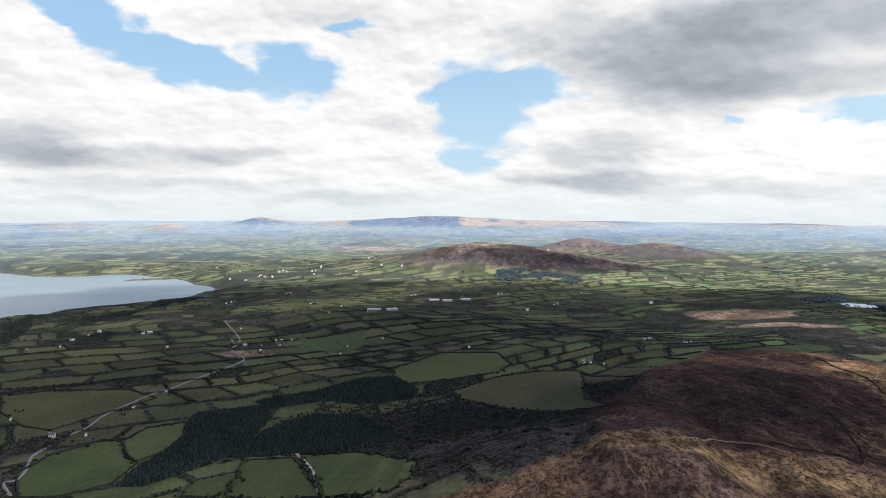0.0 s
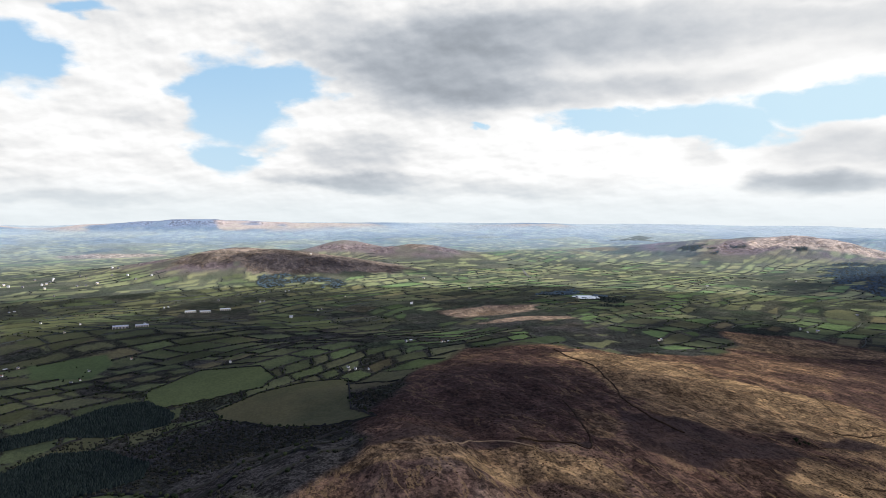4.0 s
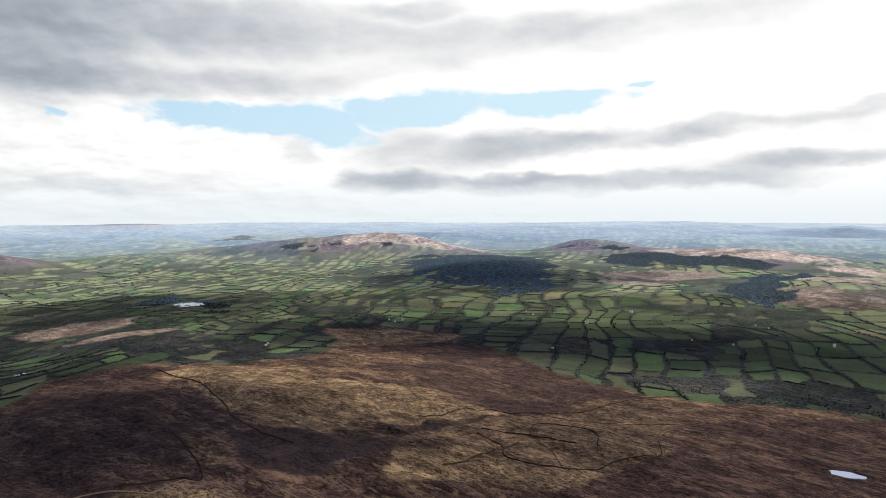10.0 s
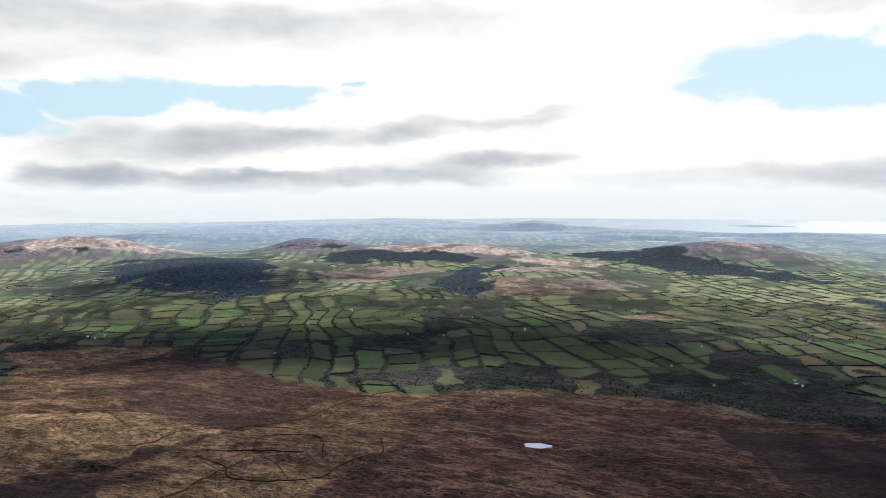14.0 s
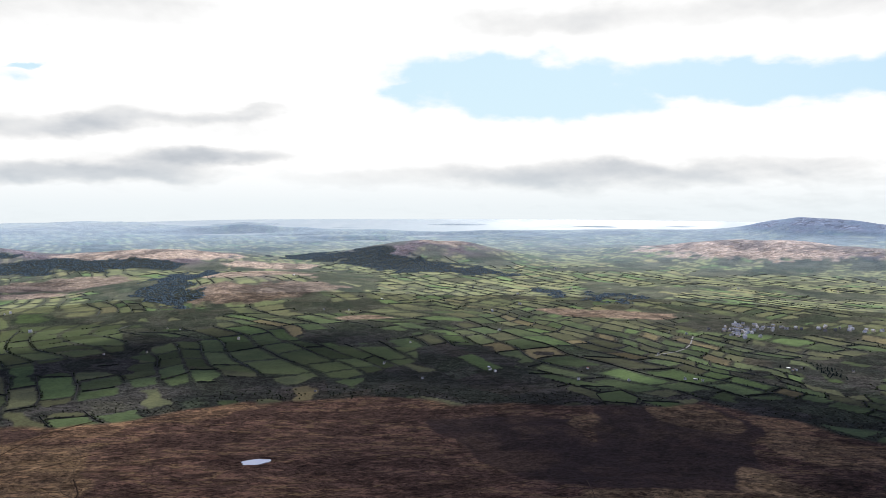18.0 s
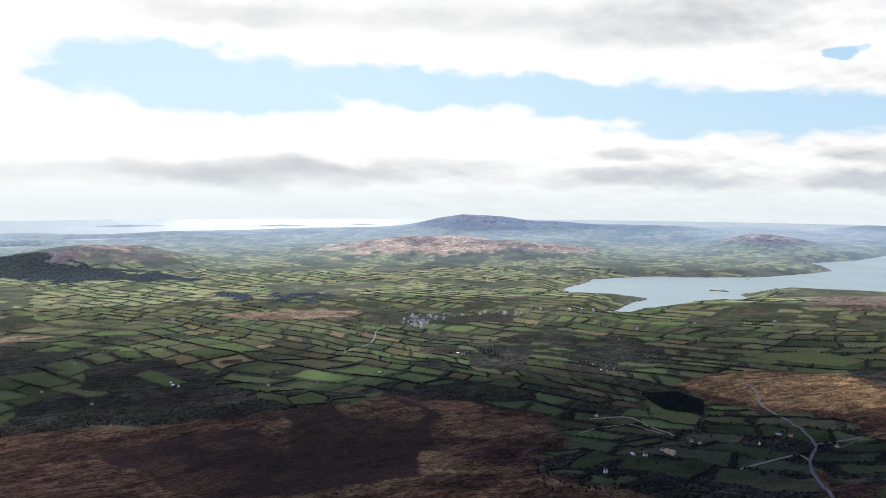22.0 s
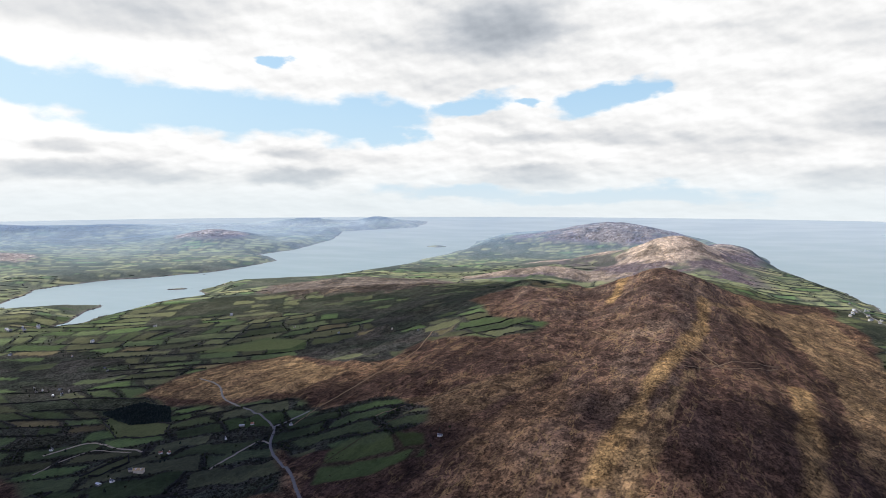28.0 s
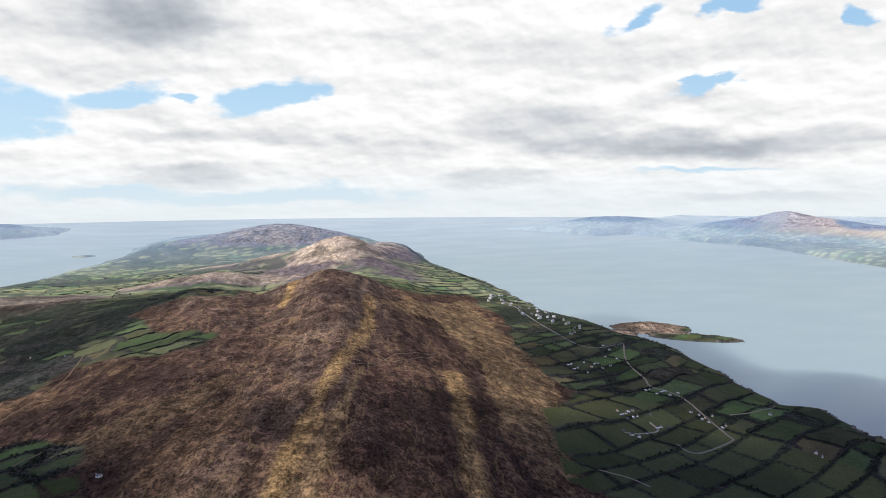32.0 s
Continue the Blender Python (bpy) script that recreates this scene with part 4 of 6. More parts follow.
def sheet(name, bearings, radii, lift, mat, coloured=True, closed=False):
    """A sheet over the plan on rings and spokes, with the height that lift gives."""
    b, r = np.meshgrid(np.radians(bearings), radii)
    x, y = r * np.sin(b), r * np.cos(b)
    z = lift(x, y)
    ny, nx = x.shape
    me = bpy.data.meshes.new(name)
    i = np.arange(ny * nx).reshape(ny, nx)
    if closed:
        i = np.concatenate([i, i[:, :1]], 1)
    q = np.stack([i[:-1, :-1], i[1:, :-1], i[1:, 1:], i[:-1, 1:]], -1).reshape(-1, 4)
    me.vertices.add(x.size)
    me.vertices.foreach_set("co", np.stack([x, y, z], -1).astype(np.float32).ravel())
    me.loops.add(q.size)
    me.loops.foreach_set("vertex_index", q.astype(np.int32).ravel())
    me.polygons.add(len(q))
    me.polygons.foreach_set("loop_start", np.arange(0, q.size, 4, dtype=np.int32))
    me.update(calc_edges=True)
    me.polygons.foreach_set("use_smooth", np.ones(len(q), bool))
    if coloured:
        c, w, bush = cover(x, y, z)
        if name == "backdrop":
            # distance haze is painted into these colours, paler towards the horizon
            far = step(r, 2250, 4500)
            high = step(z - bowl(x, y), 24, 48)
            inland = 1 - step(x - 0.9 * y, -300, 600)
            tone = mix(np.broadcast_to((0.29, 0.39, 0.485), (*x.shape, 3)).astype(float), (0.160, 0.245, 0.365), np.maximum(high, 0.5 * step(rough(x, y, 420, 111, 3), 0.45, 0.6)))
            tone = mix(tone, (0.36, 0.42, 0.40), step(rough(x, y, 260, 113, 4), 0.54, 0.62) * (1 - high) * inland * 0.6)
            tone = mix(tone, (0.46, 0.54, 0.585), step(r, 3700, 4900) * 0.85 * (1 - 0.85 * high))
            # sunlight on the inland hilltops is put into the colour too
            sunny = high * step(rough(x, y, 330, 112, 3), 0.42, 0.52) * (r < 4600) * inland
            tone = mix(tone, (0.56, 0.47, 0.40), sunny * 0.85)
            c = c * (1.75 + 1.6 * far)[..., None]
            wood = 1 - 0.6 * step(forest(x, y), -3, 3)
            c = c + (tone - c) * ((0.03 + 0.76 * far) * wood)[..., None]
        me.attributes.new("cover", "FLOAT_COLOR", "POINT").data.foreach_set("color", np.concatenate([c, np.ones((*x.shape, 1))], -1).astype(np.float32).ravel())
        me.attributes.new("bush", "FLOAT", "POINT").data.foreach_set("value", (bush * (1 - step(r, 1300, 1900))).astype(np.float32).ravel())
        me.attributes.new("wild", "FLOAT", "POINT").data.foreach_set("value", w.astype(np.float32).ravel())
    me.materials.append(mat)
    return new(name, me)


SPOKES = np.concatenate([np.arange(-35, 229.0, 0.125), np.arange(229.5, 324.5, 1.0)])
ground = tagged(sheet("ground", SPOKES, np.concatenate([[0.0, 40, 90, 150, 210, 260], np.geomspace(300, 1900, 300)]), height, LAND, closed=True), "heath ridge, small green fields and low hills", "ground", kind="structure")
far = tagged(sheet("backdrop", np.concatenate([np.arange(-35, 229.0, 0.16), np.arange(229.5, 324.5, 1.0)]), np.geomspace(1900, 4960, 140), height, FAR_LAND, closed=True), "far hills and low country, blue haze painted in", "hills", kind="structure")
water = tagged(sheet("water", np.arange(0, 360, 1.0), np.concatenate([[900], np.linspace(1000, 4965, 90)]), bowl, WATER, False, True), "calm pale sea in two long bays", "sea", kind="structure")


# ---- unseen clouds added overhead: their shade lies over the ridge and the near fields ----
CLOUD_BASE = 2500.0


def cloud_material():
    m = bpy.data.materials.new("cloud")
    m.use_nodes = True
    t = m.node_tree
    t.nodes.clear()
    pos = node(t, "ShaderNodeNewGeometry").outputs["Position"]
    n = fuzz(t, pos, 0.0016, 5, 0.55)
    thin = node(t, "ShaderNodeBsdfTransparent", {"Color": (1, 1, 1, 1)})
    white = node(t, "ShaderNodeBsdfTranslucent", {"Color": (0.28, 0.31, 0.37, 1)})
    body = node(t, "ShaderNodeAttribute", attribute_name="body").outputs["Fac"]
    mixed = node(t, "ShaderNodeMixShader", {0: sums(t, "MULTIPLY", ramp(t, n, 0.34, 0.52, 0.66, 0.92), body), 1: thin.outputs[0], 2: white.outputs[0]})
    t.links.new(mixed.outputs[0], node(t, "ShaderNodeOutputMaterial").inputs[0])
    return m


CLOUD = cloud_material()
drift = CLOUD_BASE / math.tan(radians(SUN_HEIGHT))


def cumulus(b, r, wide, deep, seed, label, dense):
    """A flat-bottomed heap of cloud, out of view, added to shade the ground at that bearing and distance."""
    gx, gy = at(b, r)
    sx, sy = at(SUN_BEARING, drift)
    n, k = 64, 22
    vs = []
    for side in (0, 1):
        for i in range(k):
            q = i / (k - 1)
            for j in range(n):
                a = 2 * math.pi * j / n
                x, y = wide * q * math.sin(a), deep * q * math.cos(a)
                c, s = math.cos(radians(b)), math.sin(radians(b))
                px, py = gx + sx + x * c + y * s, gy + sy - x * s + y * c
                edge = 1 + 0.5 * (float(noise.noise((px / 420, py / 420, seed))) + 0.5 * float(noise.noise((px / 170, py / 170, seed + 3))))
                px, py = gx + sx + (x * c + y * s) * edge, gy + sy + (-x * s + y * c) * edge
                h = (1 - q**3) * (90 + 130 * abs(noise.noise((px / 240, py / 240, seed + 9)))) if side else -12 * (1 - q**2)
                vs.append((px, py, CLOUD_BASE + h))
    fs = []
    for side in (0, 1):
        for i in range(k - 1):
            for j in range(n):
                a, b_ = side * k * n + i * n + j, side * k * n + i * n + (j + 1) % n
                fs.append((a, a + n, b_ + n, b_) if side else (a, b_, b_ + n, a + n))
    me = bpy.data.meshes.new("cumulus_cloud")
    me.from_pydata(vs, [], fs)
    body = [dense * (1 - (i / (k - 1)) ** 3) for side in (0, 1) for i in range(k) for j in range(n)]
    me.attributes.new("body", "FLOAT", "POINT").data.foreach_set("value", body)
    me.materials.append(CLOUD)
    return tagged(new("cumulus_cloud", me), label, "cloud", kind="structure")


SHADE = "unseen grey cloud added overhead to shade the ground"
THIN = "unseen thin cloud added overhead to dim the sun"
cumulus(-14, 850, 700, 620, 1.0, SHADE, 0.52)
cumulus(7, 1300, 480, 480, 2.0, SHADE, 0.5)
cumulus(27, 1750, 420, 260, 2.5, SHADE, 0.6)
cumulus(18, 580, 290, 210, 3.0, SHADE, 0.45)
cumulus(50, 1250, 420, 230, 4.0, SHADE, 0.6)
cumulus(72, 1250, 560, 260, 4.5, SHADE, 0.75)
cumulus(98, 1120, 420, 200, 5.5, SHADE, 0.6)
cumulus(86, 520, 480, 320, 5.0, SHADE, 0.42)
cumulus(114, 760, 520, 400, 6.0, SHADE, 0.45)
cumulus(136, 780, 440, 400, 7.0, SHADE, 0.55)
cumulus(151, 560, 230, 300, 7.5, SHADE, 0.8)
cumulus(152, 1350, 480, 300, 8.0, THIN, 0.4)
cumulus(224, 800, 340, 560, 9.0, SHADE, 0.95)
cumulus(213, 720, 130, 230, 9.5, SHADE, 0.85)
cumulus(56, 2150, 500, 300, 11.0, SHADE, 0.75)
cumulus(-25, 1800, 560, 340, 12.0, SHADE, 0.6)
cumulus(8, 2120, 420, 130, 13.0, SHADE, 0.8)
cumulus(170, 1650, 420, 240, 15.0, SHADE, 0.4)
cumulus(207, 1350, 220, 420, 18.0, SHADE, 0.6)
cumulus(168, 720, 260, 320, 23.0, THIN, 0.38)
cumulus(161, 450, 150, 200, 22.0, THIN, 0.45)


# ---- things ----
def mesh_of(name, verts, faces, mats, which=None, smooth=False):
    me = bpy.data.meshes.new(name)
    v, f = np.asarray(verts, np.float32), np.asarray(faces, np.int32)
    me.vertices.add(len(v))
    me.vertices.foreach_set("co", v.ravel())
    me.loops.add(f.size)
    me.loops.foreach_set("vertex_index", f.ravel())
    me.polygons.add(len(f))
    me.polygons.foreach_set("loop_start", np.arange(0, f.size, f.shape[1], dtype=np.int32))
    for m in mats:
        me.materials.append(m)
    if which is not None:
        me.polygons.foreach_set("material_index", np.asarray(which, np.int32))
    me.update(calc_edges=True)
    me.polygons.foreach_set("use_smooth", np.full(len(f), smooth))
    return me


def top(x, y):
    """Height of the ground at one plan point."""
    return float(height(np.array([x]), np.array([y]))[0])


def part(name, bm, mat, parent, label=""):
    me = bpy.data.meshes.new(name)
    bm.to_mesh(me)
    bm.free()
    me.materials.append(mat)
    ob = new(name, me)
    ob.parent = parent
    return tagged(ob, label)


def box(x0, y0, z0, x1, y1, z1, bm=None):
    bm = bm or bmesh.new()
    m = Matrix.Translation(((x0 + x1) / 2, (y0 + y1) / 2, (z0 + z1) / 2)) @ Matrix.Diagonal((x1 - x0, y1 - y0, z1 - z0, 1))
    bmesh.ops.create_cube(bm, size=1, matrix=m)
    return bm


def prism(length, wide, eaves, ridge, over=0.0, thick=0.0):
    """Gabled block along x; with thick, only its roof as two slabs."""
    bm = bmesh.new()
    l, w = length / 2 + over, wide / 2 + over
    drop = (ridge - eaves) * over / (wide / 2)
    e = eaves - drop
    if thick:
        prof = [(-w, e), (0, ridge), (w, e), (w, e + thick), (0, ridge + thick), (-w, e + thick)]
    else:
        prof = [(-w, -1.5), (w, -1.5), (w, eaves), (0, ridge), (-w, eaves)]
    a = [bm.verts.new((-l, y, z)) for y, z in prof]
    b = [bm.verts.new((l, y, z)) for y, z in prof]
    bm.faces.new(a[::-1])
    bm.faces.new(b)
    for i in range(len(prof)):
        j = (i + 1) % len(prof)
        bm.faces.new((a[i], a[j], b[j], b[i]))
    bmesh.ops.recalc_face_normals(bm, faces=bm.faces)
    return bm


WHITE_WALL = plain("white_render", (0.78, 0.77, 0.73), 0.8, 0.12)
CREAM_WALL = plain("cream_render", (0.62, 0.55, 0.42), 0.85, 0.15)
STONE_WALL = plain("grey_stone", (0.26, 0.25, 0.23), 0.95, 0.3, 1.5)
SLATE = plain("slate", (0.11, 0.115, 0.13), 0.6, 0.25, 1.2)
# lighter slate: the shine of the village roofs is put into its colour
LIGHT_SLATE = plain("shine_slate", (0.34, 0.35, 0.37), 0.45, 0.2, 1.2)
RED_ROOF = plain("rust_roof", (0.30, 0.14, 0.09), 0.7, 0.25)
PALE_ROOF = plain("pale_sheet_roof", (0.62, 0.64, 0.66), 0.45, 0.1, 0.3)
HALL_ROOF = plain("dull_sheet_roof", (0.40, 0.42, 0.44), 0.6, 0.12, 0.3)
YELLOW_ROOF = plain("ochre_roof", (0.52, 0.36, 0.17), 0.7, 0.15)
GLASS = plain("window_glass", (0.03, 0.035, 0.045), 0.12, 0.1)
DOOR_PAINT = plain("door_paint", (0.20, 0.07, 0.05), 0.5, 0.3)
ASPHALT = plain("asphalt", (0.20, 0.195, 0.185), 0.9, 0.25, 0.4)
DIRT = plain("worn_turf", (0.17, 0.125, 0.08), 0.95, 0.3, 0.4)
GRAVEL = plain("gravel_track", (0.30, 0.26, 0.20), 0.95, 0.3, 0.4)


def house(label, length, wide, eaves, wall, roof, storeys=1, chimneys=2, wing=False, simple=False):
    ob = tagged(new("house"), label, "house", "houses of the farmland")
    ridge = eaves + wide * 0.42
    part("wall", prism(length, wide, eaves, ridge - 0.1), wall, ob)
    part("roof", prism(length, wide, eaves, ridge, 0.35, 0.16), roof, ob, "pitched roof")
    for i in range(chimneys):
        x = (length / 2 - 0.5) * (1 if i else -1)
        ch = part("chimney", box(x - 0.45, -0.45, ridge - 0.7, x + 0.45, 0.45, ridge + 1.0), wall, ob)
        part("chimney_cap", box(x - 0.55, -0.55, ridge + 1.0, x + 0.55, 0.55, ridge + 1.14), STONE_WALL, ch)
    n = 2 if simple else max(2, int(length / 2.6))
    for side in (-1, 1):
        y = side * wide / 2
        for s in range(storeys):
            for i in range(n):
                x = -length / 2 + (i + 0.5) * length / n
                if s == 0 and side == -1 and i == n // 2:
                    part("door", box(x - 0.5, y - 0.06, 0, x + 0.5, y + 0.06, 2.05), DOOR_PAINT, ob)
                    continue
                z = 0.95 + 2.6 * s
                win = part("window", box(x - 0.55, y - 0.05, z, x + 0.55, y + 0.05, z + 1.15), GLASS, ob)
                if simple:
                    continue
                part("sill", box(x - 0.65, y - 0.12, z - 0.12, x + 0.65, y + 0.12, z), STONE_WALL, win)
    if wing:
        part("porch", prism(wide * 0.5, wide * 0.45, eaves * 0.8, eaves * 0.8 + 1.2), wall, ob).matrix_basis = pose(length * 0.1, -wide / 2 - wide * 0.2, 0, 0, 0, 90)
    return ob


def shed(label, length, wide, eaves, wall, roof, bays):
    ob = tagged(new("shed"), label, "shed", "farm sheds")
    ridge = eaves + wide * 0.17
    part("wall", prism(length, wide, eaves, ridge - 0.1), wall, ob)
    part("roof", prism(length, wide, eaves, ridge, 0.4, 0.18), roof, ob, "low-pitched sheet roof")
    for i in range(bays):
        x = -length / 2 + (i + 0.5) * length / bays
        part("door", box(x - length / bays * 0.3, -wide / 2 - 0.08, -1, x + length / bays * 0.3, -wide / 2 + 0.05, eaves * 0.75), SLATE, ob)
    for i in range(max(2, bays)):
        x = -length / 2 + (i + 0.5) * length / max(2, bays)
        for side in (-1, 1):
            sk = part("skylight", box(x - 0.7, -1.1, -0.05, x + 0.7, 1.1, 0.1), PALE_ROOF, ob)
            sk.matrix_basis = pose(x, side * wide * 0.25, (eaves + ridge) / 2 + 0.2, -side * math.degrees(math.atan2(ridge - eaves, wide / 2))) @ Matrix.Translation((-x, 0, 0))
    return ob


KINDS = [house("small white farmhouse with grey slate roof among fields", 7.5, 5, 2.7, WHITE_WALL, SLATE, 1, 2),
         house("two-storey white house with slate roof beside lane", 8.2, 5.6, 4.9, WHITE_WALL, SLATE, 2, 2, True),
         house("long white bungalow with grey slate roof beside road", 10.5, 5.6, 2.7, WHITE_WALL, SLATE, 1, 1, True),
         house("cream-coloured house with dark slate roof", 8, 5.5, 4.7, CREAM_WALL, SLATE, 2, 1),
         house("old grey stone cottage with slate roof", 7, 4.8, 2.6, STONE_WALL, SLATE, 1, 2),
         house("white house with rust-red roof among trees", 8, 5.2, 2.8, WHITE_WALL, RED_ROOF, 1, 1)]
SMALL_KINDS = [house("white village house with pale grey slate roof", 9, 6, 4.4, WHITE_WALL, LIGHT_SLATE, 1, 1, simple=True),
               house("grey village house with slate roof", 7, 5, 4.0, STONE_WALL, SLATE, 1, 1, simple=True),
               house("cream village house with pale grey roof", 9, 6, 4.5, CREAM_WALL, LIGHT_SLATE, 1, 1, simple=True),
               house("low white cottage far off among fields", 9, 5, 2.7, WHITE_WALL, SLATE, 1, 1, simple=True)]
BARN = shed("grey farm shed with pale sheet-metal roof", 12, 6.5, 3.4, STONE_WALL, PALE_ROOF, 3)
HALL = shed("long pale grey factory hall with low metal roof", 30, 12, 4.2, CREAM_WALL, HALL_ROOF, 5)
OCHRE = shed("barn with faded ochre roof beside cottages", 13, 8, 4.2, CREAM_WALL, YELLOW_ROOF, 2)

rnd = random.Random(7)
used = set()


def settle(kind, b, r, turn=None):
    """Stands a copy of a building on the ground."""
    x, y = at(b, r)
    m = pose(x, y, top(x, y) + 0.25, 0, 0, rnd.uniform(0, 180) if turn is None else turn) @ Matrix.Scale(0.85 if kind is HALL or kind in SMALL_KINDS else 0.66, 4)
    if kind not in used:
        used.add(kind)
        kind.matrix_basis = m
        return kind
    return copy_thing(kind, m)


def hamlet(spots, barns=0.3):
    for b, r in spots:
        k = rnd.random()
        settle(KINDS[rnd.choice((0, 0, 1, 2, 2, 3, 4, 5))], b, r)
        if k < barns:
            x, y = at(b, r)
            q = math.hypot(x + 9, y + 6)
            settle(BARN, math.degrees(math.atan2(x + 9, y + 6)), q)


hamlet([(-26.6, 1303), (-23.6, 1249), (-27.3, 1284), (-28.4, 1249), (-31.3, 1182), (-29.2, 1184), (-21.9, 1119), (-22.0, 818), (-24.4, 779), (-32.4, 808), (-29.9, 726), (-27.7, 717), (-17.1, 1141), (-16.1, 1090), (-13.7, 1110), (-13.4, 1071), (-16.4, 1249), (-15.5, 1013), (-14.8, 1073), (-12.4, 1114), (-8.5, 990), (-9.1, 977), (-7.9, 1054), (-5.0, 1108), (-9.4, 1342), (-8.4, 1438), (-10.9, 1521), (-12.8, 1742), (2.2, 986), (-17.1, 1590), (-17.5, 1576), (-16.8, 1606), (-2.6, 1647), (4.6, 1649), (11.7, 869), (12.2, 872), (13.3, 870), (16.4, 1016), (19.4, 1029), (6.6, 1808), (9.2, 1526), (11.4, 1733)])
hamlet([(16.4, 1029), (19.6, 1021), (37.0, 1127), (47.5, 1398), (46.6, 2249), (58.4, 1554), (57.6, 1548), (11.6, 887)])
hamlet([(58.2, 1440), (47.0, 1413), (48.1, 1410), (50.6, 1661), (65.3, 1817), (59.0, 1518), (71.5, 1282), (60.6, 1145), (76.0, 1497), (76.9, 1479), (74.5, 1278), (88.1, 1664), (90.1, 1647), (93.0, 1801), (93.0, 1096), (95.2, 1253), (87.3, 947), (96.2, 1007)])
hamlet([(102.3, 1045), (109.2, 1014), (109.9, 1090), (113.2, 1025), (115.4, 1220), (125.7, 1205), (125.3, 1187), (129.0, 1212), (117.5, 1056)])
hamlet([(125.1, 1178), (116.2, 1443), (117.5, 1443), (135.6, 1129), (136.0, 1137), (137.2, 1086), (137.7, 1104), (138.0, 1373), (118.8, 1053), (127.8, 2289), (140.3, 1218), (136.4, 818), (144.4, 698), (140.3, 644), (150.8, 750), (148.7, 714), (153.9, 726), (137.2, 592)])
hamlet([(141.6, 663), (143.8, 701), (135.5, 1158), (137.1, 1129), (140.1, 1238), (154.3, 1425), (162.3, 1262), (164.5, 1199), (157.9, 1298), (166.3, 606)], 0.0)
hamlet([(204.2, 1177), (204.7, 1153), (205.2, 1195), (205.8, 1167), (206.3, 1197), (206.7, 1165), (207.3, 1184), (205.5, 1128), (210.4, 1058), (211.0, 1039), (211.6, 1059), (212.0, 1035), (212.6, 1054), (207.9, 925), (208.6, 915), (209.1, 935), (209.5, 908), (210.5, 926), (208.4, 839), (209.1, 829), (209.7, 825), (210.3, 844), (211.4, 878), (212.0, 881), (213.6, 964), (214.2, 956), (214.7, 948), (215.2, 957), (215.0, 932), (216.2, 922), (222.5, 866), (222.9, 856), (225.5, 1070), (206.7, 1347), (207.2, 1313), (207.6, 1341), (206.9, 1248), (207.8, 1237), (208.7, 889), (219.3, 995)], 0.2)
for b, r in [(-5.7, 1321), (-4.2, 1323), (-0.7, 1554), (0.4, 1545), (1.9, 1565)]:
    settle(HALL, b, r, 4 + rnd.uniform(-4, 4))
for b, r in [(101.8, 1067)]:
    settle(BARN, b, r, 20)
for b, r in [(142.2, 658)]:
    settle(OCHRE, b, r, 15)
# the village at the head of the south bay, and the edge of the town on the north bay
for i in range(90):
    b, r = rnd.gauss(121.4, 0.7), rnd.gauss(1500, 40)
    if i > 52:
        k = rnd.random()
        b, r = 122.5 + 14 * k, 1560 + 150 * k + rnd.gauss(0, 22)
    settle(SMALL_KINDS[rnd.choice((0, 0, 1, 2, 3))], b, r)
for i in range(36):
    settle(SMALL_KINDS[rnd.choice((1, 1, 2, 0))], rnd.gauss(-11, 4.2), rnd.gauss(2150, 120))
for b, r in [(203.7, 1545), (197.7, 1890), (204.8, 1499), (198.5, 1790), (199.6, 1898), (202.6, 1552), (203.9, 1550), (199.9, 1698), (198.6, 1806), (200.3, 1634), (201.3, 1638), (201.3, 1753), (201.3, 1833), (199.1, 1780), (197.3, 1809), (204.4, 1505), (200.5, 1907), (201.7, 1643), (198.2, 1941), (202.7, 1629), (204.8, 1524), (198.4, 1984), (204.1, 1444), (204.4, 1460), (202.2, 1623), (200.7, 1750), (203.5, 1589), (202.3, 1581), (197.4, 1862), (202.0, 1702), (201.5, 1605), (197.2, 2059), (197.5, 1857), (201.5, 1647), (201.3, 1657), (201.4, 1697), (199.9, 1748), (202.6, 1572), (201.6, 1610), (198.4, 1848), (200.1, 1655), (200.5, 1917), (202.2, 1675), (197.5, 1910), (200.9, 1663), (199.2, 1824)]:
    settle(SMALL_KINDS[rnd.choice((0, 0, 1, 2, 3))], b, r)
for i in range(45):
    b, r = rnd.uniform(-30, 150), rnd.uniform(1300, 2600)
    p = np.array([at(b, r)])
    if moor(p[:, 0], p[:, 1])[0] < 0.2 and forest(p[:, 0], p[:, 1])[0] < -10 and shore(p[:, 0], p[:, 1])[0] > 30:
        settle(SMALL_KINDS[rnd.choice((0, 0, 1, 2, 3))], b, r)


# ---- roads, tracks and banks ----
def smooth_line(points, gap):
    """Even steps along a curve through the points."""
    p = np.array([at(*q) for q in points])
    if len(p) > 2:
        t = np.arange(len(p))
        fine = np.linspace(0, len(p) - 1, len(p) * 12)
        i = np.clip(np.floor(fine).astype(int), 0, len(p) - 2)
        k = (fine - i)[:, None]
        q = np.concatenate([[2 * p[0] - p[1]], p, [2 * p[-1] - p[-2]]])
        a, b_, c, d = q[i], q[i + 1], q[i + 2], q[i + 3]
        p = 0.5 * (2 * b_ + (c - a) * k + (2 * a - 5 * b_ + 4 * c - d) * k**2 + (3 * b_ - a - 3 * c + d) * k**3)
    s = np.concatenate([[0], np.cumsum(np.hypot(*np.diff(p, axis=0).T))])
    u = np.linspace(0, s[-1], max(3, int(s[-1] / gap)))
    return np.stack([np.interp(u, s, p[:, 0]), np.interp(u, s, p[:, 1])], -1)


